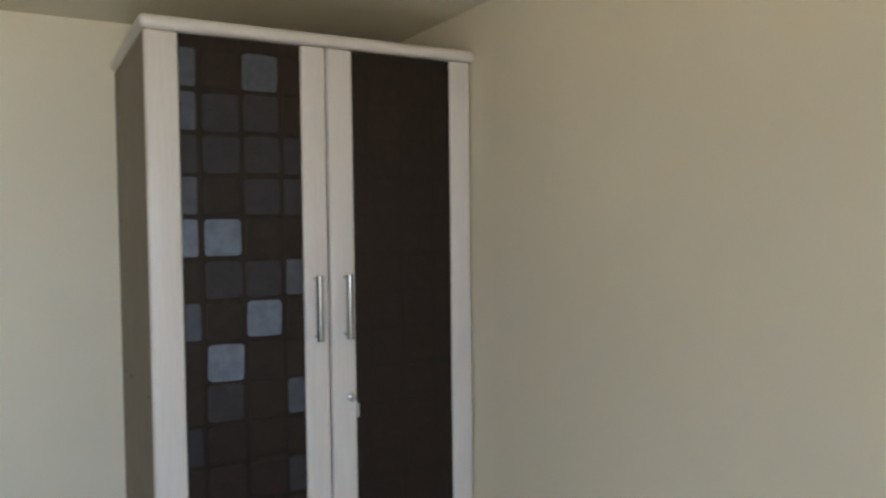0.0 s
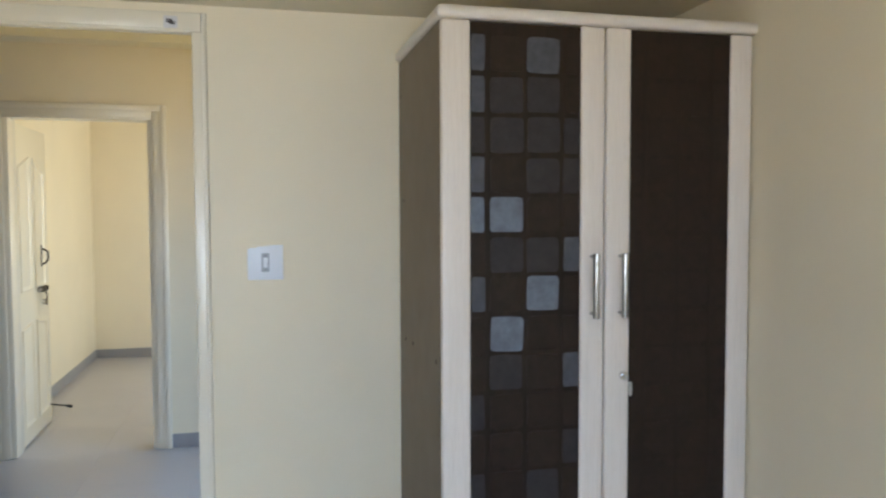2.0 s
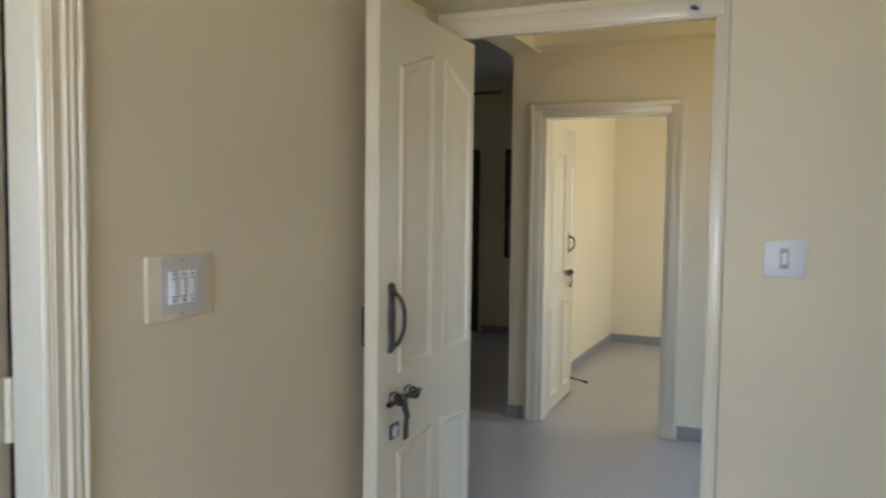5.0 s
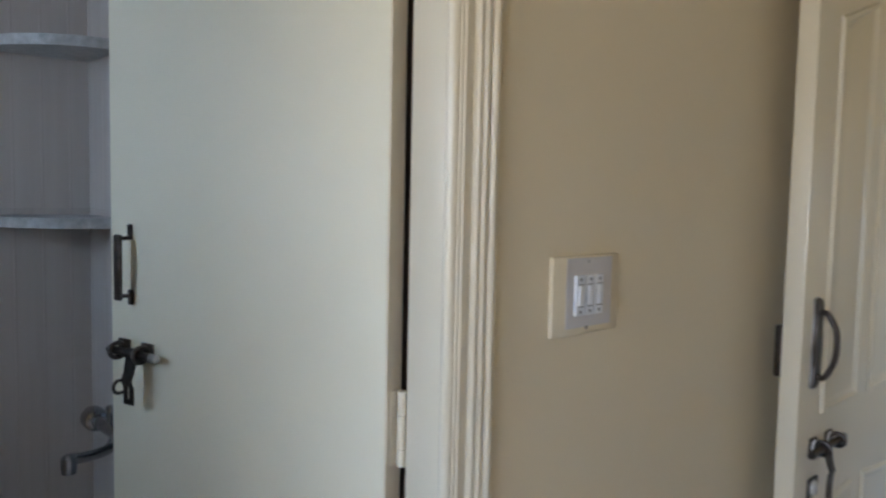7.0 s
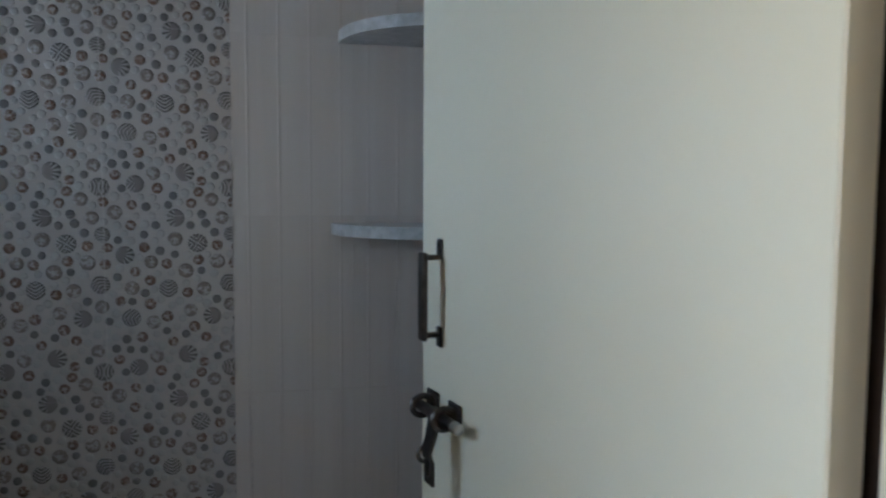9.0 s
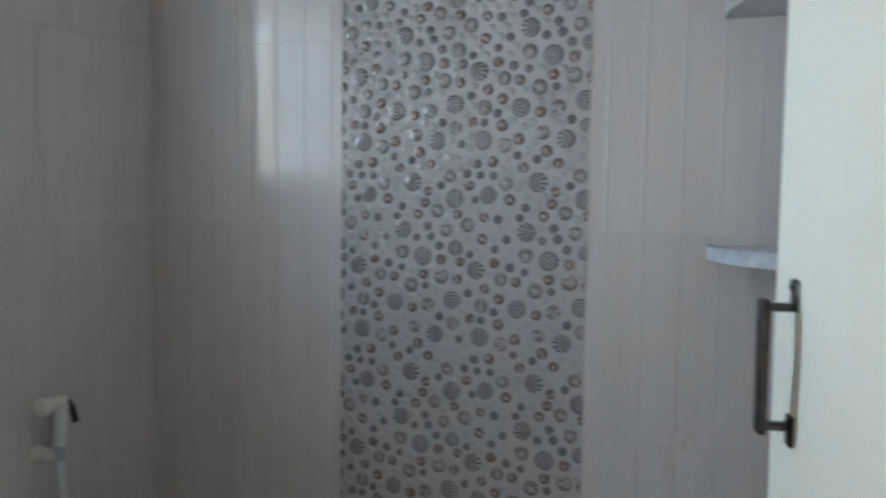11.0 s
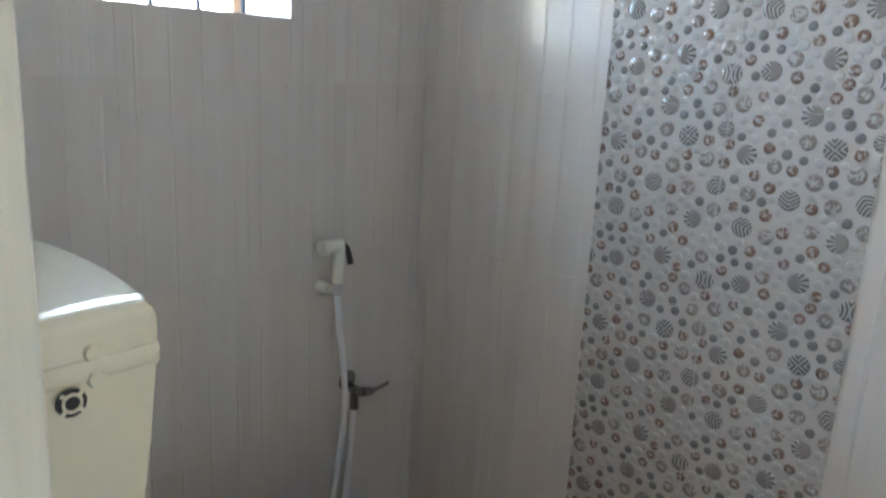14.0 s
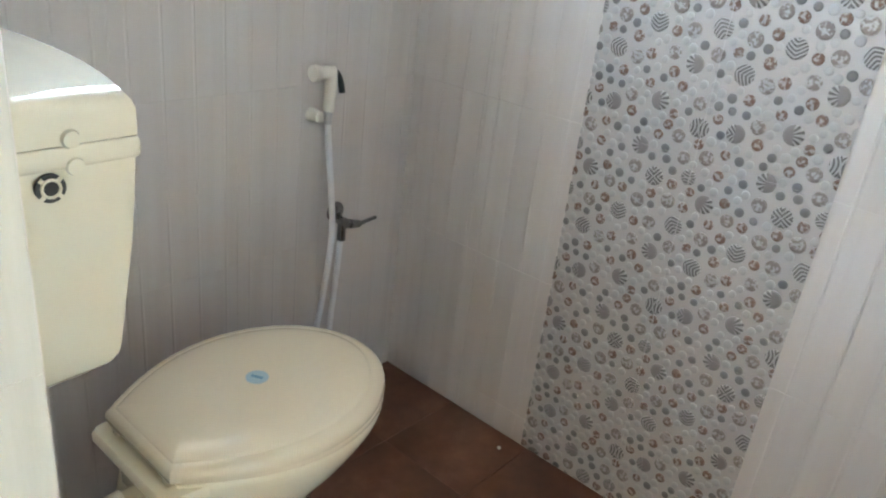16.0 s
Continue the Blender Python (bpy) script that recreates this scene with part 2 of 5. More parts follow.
def zebra_material():
    """Glazed grey discs painted with black and white bands; each pattern lies in its own stretch of u, ten apart."""
    m = Nodes("zebra_glaze")

    def calc(op, a, b=0.0):
        return m.add("ShaderNodeMath", {0: a, 1: b}, operation=op).outputs[0]

    def blend(fac, a, b):
        return m.add("ShaderNodeMix", {0: fac, 2: a, 3: b}).outputs[0]
    uv = m.add("ShaderNodeTexCoord").outputs["UV"]
    sep = m.add("ShaderNodeSeparateXYZ", {0: uv})
    kind = calc("FLOOR", calc("DIVIDE", calc("ADD", sep.outputs[0], 5.0), 10.0))
    u = calc("SUBTRACT", sep.outputs[0], calc("MULTIPLY", kind, 10.0))
    v = sep.outputs[1]
    au, av = calc("ABSOLUTE", u), calc("ABSOLUTE", v)
    fan = calc("MULTIPLY", calc("ARCTAN2", v, calc("ADD", u, 0.35)), 13.0)
    chev = calc("MULTIPLY", calc("SUBTRACT", calc("MULTIPLY", u, 1.15), calc("MULTIPLY", calc("POWER", av, 1.25), 0.8)), 14.0)
    cross = calc("MULTIPLY", calc("SUBTRACT", calc("POWER", au, 0.85), calc("POWER", av, 0.85)), 13.0)
    arch = calc("MULTIPLY", calc("SUBTRACT", calc("MULTIPLY", au, 1.25), calc("MULTIPLY", calc("MULTIPLY", v, v), 0.55)), 13.5)
    phase = blend(calc("COMPARE", kind, 1.0), fan, chev)
    phase = blend(calc("COMPARE", kind, 2.0), phase, cross)
    phase = blend(calc("COMPARE", kind, 3.0), phase, arch)
    phase = blend(calc("COMPARE", kind, 4.0), phase, cross)
    wob = calc("MULTIPLY", m.noise(uv, 1.6, 2), 2.4)
    wave = calc("SINE", calc("ADD", phase, wob))
    # fans and half crosses stop on part of the disc and leave it grey
    half = calc("MAXIMUM", calc("LESS_THAN", kind, 0.5), calc("GREATER_THAN", kind, 3.5))
    edge = m.add("ShaderNodeMapRange", {"Value": u, "From Min": -0.02, "From Max": 0.10}).outputs[0]
    mask = blend(half, 1.0, edge)
    line = m.add("ShaderNodeMapRange", {"Value": wave, "From Min": -0.35, "From Max": 0.25}).outputs[0]
    bands = m.mix(line, (0.13, 0.12, 0.121, 1), (0.43, 0.415, 0.413, 1))
    col = m.mix(mask, (0.255, 0.236, 0.237, 1), bands)
    m.set(Base_Color=col, Roughness=0.10, Coat_Weight=0.5)
    return m.mat


def floral_material(name, dark, pale, thresh):
    m = Nodes(name)
    uv = m.add("ShaderNodeTexCoord").outputs["UV"]
    obj = m.coords((1, 1, 1))
    n = m.noise(obj, 150.0, 3, 0.6)
    ln = m.add("ShaderNodeVectorMath", {0: uv}, operation="LENGTH")
    ring = m.add("ShaderNodeMapRange", {"Value": ln.outputs["Value"], "From Min": 0.15, "From Max": 0.6, "To Min": -0.08, "To Max": 0.04})
    s = m.add("ShaderNodeMath", {0: n, 1: ring.outputs[0]}, operation="ADD")
    f = m.add("ShaderNodeMapRange", {"Value": s.outputs[0], "From Min": thresh - 0.05, "From Max": thresh + 0.05})
    col = m.mix(f.outputs[0], pale, dark)
    m.set(Base_Color=col, Roughness=0.10, Coat_Weight=0.5)
    return m.mat


M_ZEBRA = zebra_material()
M_RUST = floral_material("rust_flower_glaze", (0.185, 0.113, 0.088, 1), (0.44, 0.405, 0.395, 1), 0.485)
M_LACE = floral_material("grey_lace_glaze", (0.245, 0.208, 0.194, 1), (0.48, 0.465, 0.465, 1), 0.48)
M_DOT = plastic("blue_grey_glaze", (0.19, 0.183, 0.19, 1), 0.15, 0.3, 0.25)
M_PALE = plastic("pale_glaze", (0.475, 0.465, 0.47, 1), 0.09, 0.5, 0.08)
M_DECOR = plastic("lilac_white_glaze", (0.515, 0.490, 0.487, 1), 0.20, 0.5, 0.04)


def lacquer(name, color, spread):
    m = Nodes(name)
    co = m.coords((8, 8, 0.4), True)
    n = m.noise(co, 6.0, 4)
    col = m.ramp(n, [(0.3, shade(color, 1 - spread)), (0.7, shade(color, 1 + spread))])
    m.set(Base_Color=col, Roughness=0.4, Coat_Weight=0.12, Coat_Roughness=0.08, Specular_IOR_Level=0.2)
    return m.mat


M_PANEL = lacquer("dark_brown_glass_panel", (0.0175, 0.0100, 0.0072, 1), 0.35)


def square_material(name, color):
    m = Nodes(name)
    co = m.coords((1, 1, 1), True)
    n = m.noise(co, 28.0, 6, 0.7)
    col = m.ramp(n, [(0.3, shade(color, 0.72)), (0.7, shade(color, 1.2))])
    m.set(Base_Color=col, Roughness=0.45, Coat_Weight=0.12, Coat_Roughness=0.08, Specular_IOR_Level=0.2)
    return m.mat


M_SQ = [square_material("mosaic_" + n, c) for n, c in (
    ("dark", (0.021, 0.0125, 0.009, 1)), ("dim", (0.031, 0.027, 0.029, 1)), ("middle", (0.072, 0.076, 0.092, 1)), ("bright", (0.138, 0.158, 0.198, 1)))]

# ---------------------------------------------------------------- mesh helpers


def mesh_of(name, bm, materials, smooth=False):
    me = bpy.data.meshes.new(name)
    bmesh.ops.recalc_face_normals(bm, faces=bm.faces[:])
    bm.to_mesh(me)
    bm.free()
    for m in (materials if isinstance(materials, (list, tuple)) else [materials]):
        me.materials.append(m)
    if smooth:
        for p in me.polygons:
            p.use_smooth = True
        me.set_sharp_from_angle(angle=radians(38))
    return me


def part(name, bm, material, parent=None, label="", smooth=True):
    """One mesh object, under a thing or a part if one is given."""
    ob = new(name, mesh_of(name, bm, material, smooth))
    if parent is not None:
        ob.parent = parent
    if label:
        ob["label"] = label
    return ob


def thing(name, x, y, z, label, category, group="", turn=0.0):
    ob = new(name)
    ob.matrix_world = pose(x, y, z, 0, 0, turn)
    ob.empty_display_size = 0.1
    return tagged(ob, label, category, group)


def put_box(bm, x0, y0, z0, x1, y1, z1, bevel=0.0, seg=2):
    r = bmesh.ops.create_cube(bm, size=1, matrix=Matrix.Translation(((x0 + x1) / 2, (y0 + y1) / 2, (z0 + z1) / 2)) @ Matrix.Diagonal((abs(x1 - x0), abs(y1 - y0), abs(z1 - z0), 1)))
    if bevel:
        edges = list({e for v in r["verts"] for e in v.link_edges})
        bmesh.ops.bevel(bm, geom=edges, offset=bevel, segments=seg, affect="EDGES", profile=0.5)
    return bm


def box(x0, y0, z0, x1, y1, z1, bevel=0.0, seg=2):
    return put_box(bmesh.new(), x0, y0, z0, x1, y1, z1, bevel, seg)


def put_rod(bm, a, b, r0, r1=None, seg=16):
    a, b = Vector(a), Vector(b)
    d = b - a
    m = Matrix.Translation((a + b) / 2) @ d.to_track_quat("Z", "Y").to_matrix().to_4x4()
    bmesh.ops.create_cone(bm, cap_ends=True, segments=seg, radius1=r0, radius2=r0 if r1 is None else r1, depth=d.length, matrix=m)
    return bm


def rod(a, b, r0, r1=None, seg=16):
    return put_rod(bmesh.new(), a, b, r0, r1, seg)


def put_tube(bm, points, radius, seg=10, flat=1.0):
    """A round or flattened tube along a smooth line through the points."""
    pts = [Vector(p) for p in points]
    fine = []
    for i in range(len(pts) - 1):
        p0, p1, p2, p3 = pts[max(i - 1, 0)], pts[i], pts[i + 1], pts[min(i + 2, len(pts) - 1)]
        for k in range(6):
            t = k / 6
            fine.append(0.5 * ((2 * p1) + (p2 - p0) * t + (2 * p0 - 5 * p1 + 4 * p2 - p3) * t * t + (3 * p1 - p0 - 3 * p2 + p3) * t ** 3))
    fine.append(pts[-1])
    rings, up = [], None
    for i, p in enumerate(fine):
        d = (fine[min(i + 1, len(fine) - 1)] - fine[max(i - 1, 0)]).normalized()
        if up is None:
            up = d.orthogonal().normalized()
        up = (up - d * up.dot(d)).normalized()
        side = d.cross(up)
        rings.append([bm.verts.new(p + radius * (math.cos(2 * math.pi * k / seg) * up + flat * math.sin(2 * math.pi * k / seg) * side)) for k in range(seg)])
    for r0, r1 in zip(rings, rings[1:]):
        for k in range(seg):
            bm.faces.new((r0[k], r0[(k + 1) % seg], r1[(k + 1) % seg], r1[k]))
    bm.faces.new(rings[0])
    bm.faces.new(rings[-1])
    return bm


def loft(rings, cap=True):
    """A skin over closed rings of equal length."""
    bm = bmesh.new()
    vs = [[bm.verts.new(p) for p in ring] for ring in rings]
    n = len(vs[0])
    for a, b in zip(vs, vs[1:]):
        for k in range(n):
            bm.faces.new((a[k], a[(k + 1) % n], b[(k + 1) % n], b[k]))
    if cap:
        bm.faces.new(vs[0])
        bm.faces.new(vs[-1])
    return bm


def structure(name, bm, material, label, category, smooth=False):
    return tagged(part(name, bm, material, None, "", smooth), label, category, "", "structure")


def wall_boxes(axis, c0, c1, a0, a1, z0, z1, holes):
    """A wall as boxes round its openings. axis: the direction in which the wall runs."""
    bm = bmesh.new()

    def put(u0, u1, w0, w1):
        if u1 - u0 > 1e-4 and w1 - w0 > 1e-4:
            if axis == "x":
                put_box(bm, u0, c0, w0, u1, c1, w1)
            else:
                put_box(bm, c0, u0, w0, c1, u1, w1)
    at = a0
    for h0, h1, b, t in sorted(holes):
        put(at, h0, z0, z1)
        put(h0, h1, z0, b)
        put(h0, h1, t, z1)
        at = h1
    put(at, a1, z0, z1)
    return bm


def glow_material():
    m = Nodes("bright_hazy_sky")
    m.set(Base_Color=(0.8, 0.85, 0.9, 1), Emission_Color=(0.93, 0.97, 1.0, 1), Emission_Strength=5.0)
    return m.mat

# ---------------------------------------------------------------- the large structure
NORTH, WEST, EAST, SOUTH = 2.80, -0.954, 1.58, -1.20
BW, BS, BN, BE = -2.572, -0.474, 1.243, -1.17      # bathroom tile faces
TOP = 2.90
HALL = 5.30

structure("floor", box(-4.7, -1.45, -0.16, 1.80, 8.80, -0.052), M_GROUT, "concrete floor slab under the tiled rooms", "floor")
structure("ceiling", box(-4.7, -1.45, TOP, 1.80, 8.80, TOP + 0.15), M_DARKCEIL, "plain white painted flat ceiling", "ceiling")
structure("loft_slab", box(WEST, 1.85, 2.17, EAST, NORTH, 2.28), M_CEIL, "cream painted storage loft slab above the bedroom door", "loft slab")
structure("wall_north", wall_boxes("x", NORTH, NORTH + 0.15, -1.16, EAST, -0.05, TOP, [(-0.915, 0.035, -0.05, 2.145)]), M_WALL, "cream painted bedroom wall with the room door", "wall")
structure("wall_east", wall_boxes("y", EAST, EAST + 0.15, -1.35, NORTH + 0.15, -0.05, TOP, []), M_WALL, "plain cream painted bedroom wall", "wall")
structure("wall_south", wall_boxes("x", SOUTH - 0.15, SOUTH, WEST, EAST, -0.05, TOP, [(-0.85, 0.65, 0.90, 2.15)]), M_WALL, "cream painted bedroom wall with a window", "wall")
structure("wall_west", wall_boxes("y", BE + 0.008, WEST, -1.35, NORTH, -0.05, TOP, [(0.37, 1.25, -0.05, 2.15)]), M_WALL, "cream painted bedroom wall with the bathroom door", "wall")
wall_bw = structure("wall_bath_west", box(BW - 0.13, BS - 0.2, -0.05, BW - 0.0014, BN + 0.15, TOP), M_GROUT, "bathroom wall with streaked tiles and a pebble tile band", "tiled wall")
wall_bs = structure("wall_bath_south", wall_boxes("x", BS - 0.26, BS - 0.0014, BW - 0.0014, BE + 0.008, -0.05, TOP, [(-2.106, -1.582, 1.552, 2.165)]), M_GROUT, "bathroom wall of streaked grey tiles with a barred window", "tiled wall")
wall_bn = structure("wall_bath_north", box(BW - 0.0014, BN + 0.0014, -0.05, BE + 0.008, BN + 0.15, TOP), M_GROUT, "bathroom wall of streaked grey tiles behind the door", "tiled wall")
structure("wall_hall", wall_boxes("x", HALL, HALL + 0.15, -1.53, EAST, -0.05, TOP, [(-1.36, -0.42, -0.05, 2.145)]), M_WALL, "cream painted hall wall with a door to another room", "wall")
structure("wall_partition", box(-1.58, HALL + 0.15, -0.05, -1.50, 8.64, TOP), M_WALL, "cream painted partition wall of the far room", "wall")
structure("wall_far_room", box(-1.50, 8.64, -0.05, EAST, 8.79, TOP), M_WALL, "cream painted back wall of the far room", "wall")
# unseen wall; its hall opening is assumed, to let the fill lamps in
structure("wall_hall_east", wall_boxes("y", EAST, EAST + 0.15, NORTH + 0.15, 8.64, -0.05, TOP, [(3.4, 4.8, 0.9, 2.1), (6.2, 7.8, 0.9, 2.1)]), M_WALL, "cream painted outer wall with two unseen window openings", "wall")
structure("wall_living_far", box(-4.6, 8.53, -0.05, -1.58, 8.68, TOP), M_WALL, "cream painted back wall of the dim living room", "wall")
structure("wall_living_west", box(-4.70, 1.25, -0.05, -4.6, 8.68, TOP), M_WALL, "cream painted side wall of the dim living room", "wall")
structure("wall_living_south", box(-4.6, 1.395, -0.05, -1.16, 1.53, TOP), M_WALL, "plain cream painted wall of the living room", "wall")
structure("hall_soffit", box(-1.53, NORTH + 0.15, 2.52, -1.335, HALL, TOP), M_CEIL, "cream painted ceiling beam over the hall", "beam")
structure("hall_beam", box(-1.335, HALL - 0.17, 2.535, EAST, HALL, TOP), M_CEIL, "cream painted ledge beam above the hall door", "beam")


# skirting of grey tile
def skirting(name, x0, y0, x1, y1, label):
    return structure(name, box(x0, y0, 0.0, x1, y1, 0.09, 0.003, 1), M_SKIRT, label, "baseboard")


SK = "grey tile skirting along the foot of the wall"
skirting("baseboard", 0.04, NORTH - 0.011, EAST, NORTH, SK)
skirting("baseboard", EAST - 0.011, SOUTH, EAST, NORTH - 0.011, SK)
skirting("baseboard", WEST, 1.31, WEST + 0.011, NORTH, SK)
skirting("baseboard", WEST, SOUTH, WEST + 0.011, 0.30, SK)
skirting("baseboard", -1.535, HALL - 0.011, -1.42, HALL, SK)
skirting("baseboard", -0.425, HALL - 0.011, EAST, HALL, SK)
skirting("baseboard", -1.541, HALL - 0.011, -1.53, HALL + 0.15, SK)
skirting("baseboard", -1.50, HALL + 0.16, -1.489, 8.64, SK)
skirting("baseboard", -1.489, 8.629, EAST, 8.64, SK)
skirting("baseboard", -3.0, 8.519, -1.58, 8.53, SK)
skirting("baseboard", -4.6, 8.519, -3.25, 8.53, SK)


# ---------------------------------------------------------------- windows
def grille_window(name, x0, x1, y_bar, z0, z1, xs, zs, label):
    w = thing(name, (x0 + x1) / 2, y_bar, z0, label, "window")
    w["kind"] = "structure"
    cx = (x0 + x1) / 2
    for x in xs:
        part("grille_bar", put_rod(rod((x - cx, 0, 0.004), (x - cx, 0, z1 - z0 - 0.004), 0.0055, None, 8), (x - cx, 0, 0.0), (x - cx, 0, 0.012), 0.010, 0.006, 8), M_IRON, w)
    for z in zs:
        part("grille_crossbar", box(x0 - cx + 0.004, -0.0035, z - z0 - 0.006, x1 - cx - 0.004, 0.0035, z - z0 + 0.006, 0.001, 1), M_IRON, w)
    return w


win = grille_window("window_1", -2.098, -1.59, -0.645, 1.56, 2.157, (-1.730, -1.843, -1.961, -2.084), (1.846, 1.988), "small square bathroom window with a dark iron grille")
part("outer_frame", box(-0.254, -0.066, 0.0, -0.228, -0.024, 0.597, 0.004), M_PEACH, win, "peach painted outer window frame")
for k in range(4):
    part("frame_lug", box(-0.228, -0.060, 0.08 + 0.13 * k, -0.222, -0.045, 0.10 + 0.13 * k, 0.002, 1), M_PEACH, win)
structure("window_reveal", wall_boxes("x", BS - 0.258, BS - 0.002, -2.106, -1.582, 1.552, 2.165, [(-2.098, -1.59, 1.56, 2.157)]), M_SILL, "white painted lining of the bathroom window", "window reveal")

win2 = thing("window_2", -0.10, SOUTH - 0.08, 0.90, "wide bedroom window with cream frame and bars", "window")
win2["kind"] = "structure"
part("window_frame", put_box(put_box(put_box(put_box(put_box(bmesh.new(), -0.75, -0.03, 0, -0.70, 0.03, 1.25), 0.70, -0.03, 0, 0.75, 0.03, 1.25), -0.70, -0.03, 0, 0.70, 0.03, 0.05), -0.70, -0.03, 1.20, 0.70, 0.03, 1.25), -0.025, -0.03, 0.05, 0.025, 0.03, 1.20), M_FRAME, win2)
for k in range(6):
    part("grille_bar", box(-0.70, -0.004, 0.20 + 0.16 * k, 0.70, 0.004, 0.216 + 0.16 * k), M_IRON, win2)


structure("ground", box(-90, -90, -0.36, 90, 90, -0.30), painted("dry_ground", (0.30, 0.25, 0.19, 1), 0.9, 0.2, 0.3, 20), "dry sandy ground around the house", "ground")
structure("backdrop", box(-7.0, -4.02, -0.1, 6.0, -4.0, 6.0), glow_material(), "bright hazy daylight sky beyond the window", "sky")


# ---------------------------------------------------------------- doors
def moulding(prof, path_pts, material, name, parent, label=""):
    """A moulded strip: a profile (across, out) swept up one side of a door opening."""
    bm = bmesh.new()
    rings = []
    for origin, across, out in path_pts:
        rings.append([bm.verts.new(Vector(origin) + Vector(across) * a + Vector(out) * o) for a, o in prof])
    n = len(prof)
    for r0, r1 in zip(rings, rings[1:]):
        for k in range(n):
            bm.faces.new((r0[k], r0[(k + 1) % n], r1[(k + 1) % n], r1[k]))
    bm.faces.new(rings[0])
    bm.faces.new(rings[-1])
    return part(name, bm, material, parent, label)


def rounded(a0, a1, h, n=7):
    """A half-round ridge from a0 to a1."""
    c, r = (a0 + a1) / 2, (a1 - a0) / 2
    return [(c - r * math.cos(math.pi * k / n), h[0] + (h[1] - h[0]) * math.sin(math.pi * k / n)) for k in range(n + 1)]


FLUTED = [(0.0, 0.0)] + rounded(0.001, 0.010, (0.008, 0.012)) + rounded(0.013, 0.023, (0.010, 0.0145)) + rounded(0.027, 0.042, (0.010, 0.018)) + [(0.043, 0.0)]

# bathroom door frame, hinged to the north jamb
d2 = thing("door_2", WEST, 1.20, 0.0, "cream bathroom door frame with fluted moulding", "door frame")
d2["kind"] = "structure"
part("jamb", put_box(put_box(bmesh.new(), -0.108, 0.013, -0.0, -0.018, 0.049, 2.12, 0.004), -0.020, 0.010, 0.0, 0.003, 0.0365, 2.12, 0.001), M_FRAME, d2)
part("jamb_bead", put_rod(rod((-0.010, 0.008, 0.0), (-0.010, 0.008, 2.12), 0.0105, None, 18), (0.001, 0.0195, 0.0), (0.001, 0.0195, 2.12), 0.0045, None, 12), M_FRAME, d2)
# dark strip added in the hinge gap: its colour stands in for shade
part("rebate", box(-0.200, 0.0420, 0.0, -0.109, 0.0495, 2.12, 0.001, 1), M_WOOD, d2, "dark strip standing in for the shade behind the door edge")
part("jamb", box(-0.108, -0.83, 0.0, 0.003, -0.78, 2.12, 0.004), M_FRAME, d2)
part("door_head", box(-0.108, -0.779, 2.085, 0.003, -0.001, 2.148, 0.004), M_FRAME, d2)
moulding(FLUTED, [((0, 0.037, 0), (0, 1, 0), (1, 0, 0)), ((0, 0.037, 2.12), (0, 1, 0), (1, 0, 0))], M_FRAME, "architrave", d2)
moulding(FLUTED, [((0, -0.873, 0), (0, 1, 0), (1, 0, 0)), ((0, -0.873, 2.12), (0, 1, 0), (1, 0, 0))], M_FRAME, "architrave", d2)
moulding(FLUTED, [((0, -0.873, 2.12), (0, 0, 1), (1, 0, 0)), ((0, 0.080, 2.12), (0, 0, 1), (1, 0, 0))], M_FRAME, "architrave", d2)

# bathroom door leaf; its own x runs from the hinge to the free edge, y away from the bedroom side
LEAF_TURN = math.degrees(math.atan2(-0.154, -0.708))


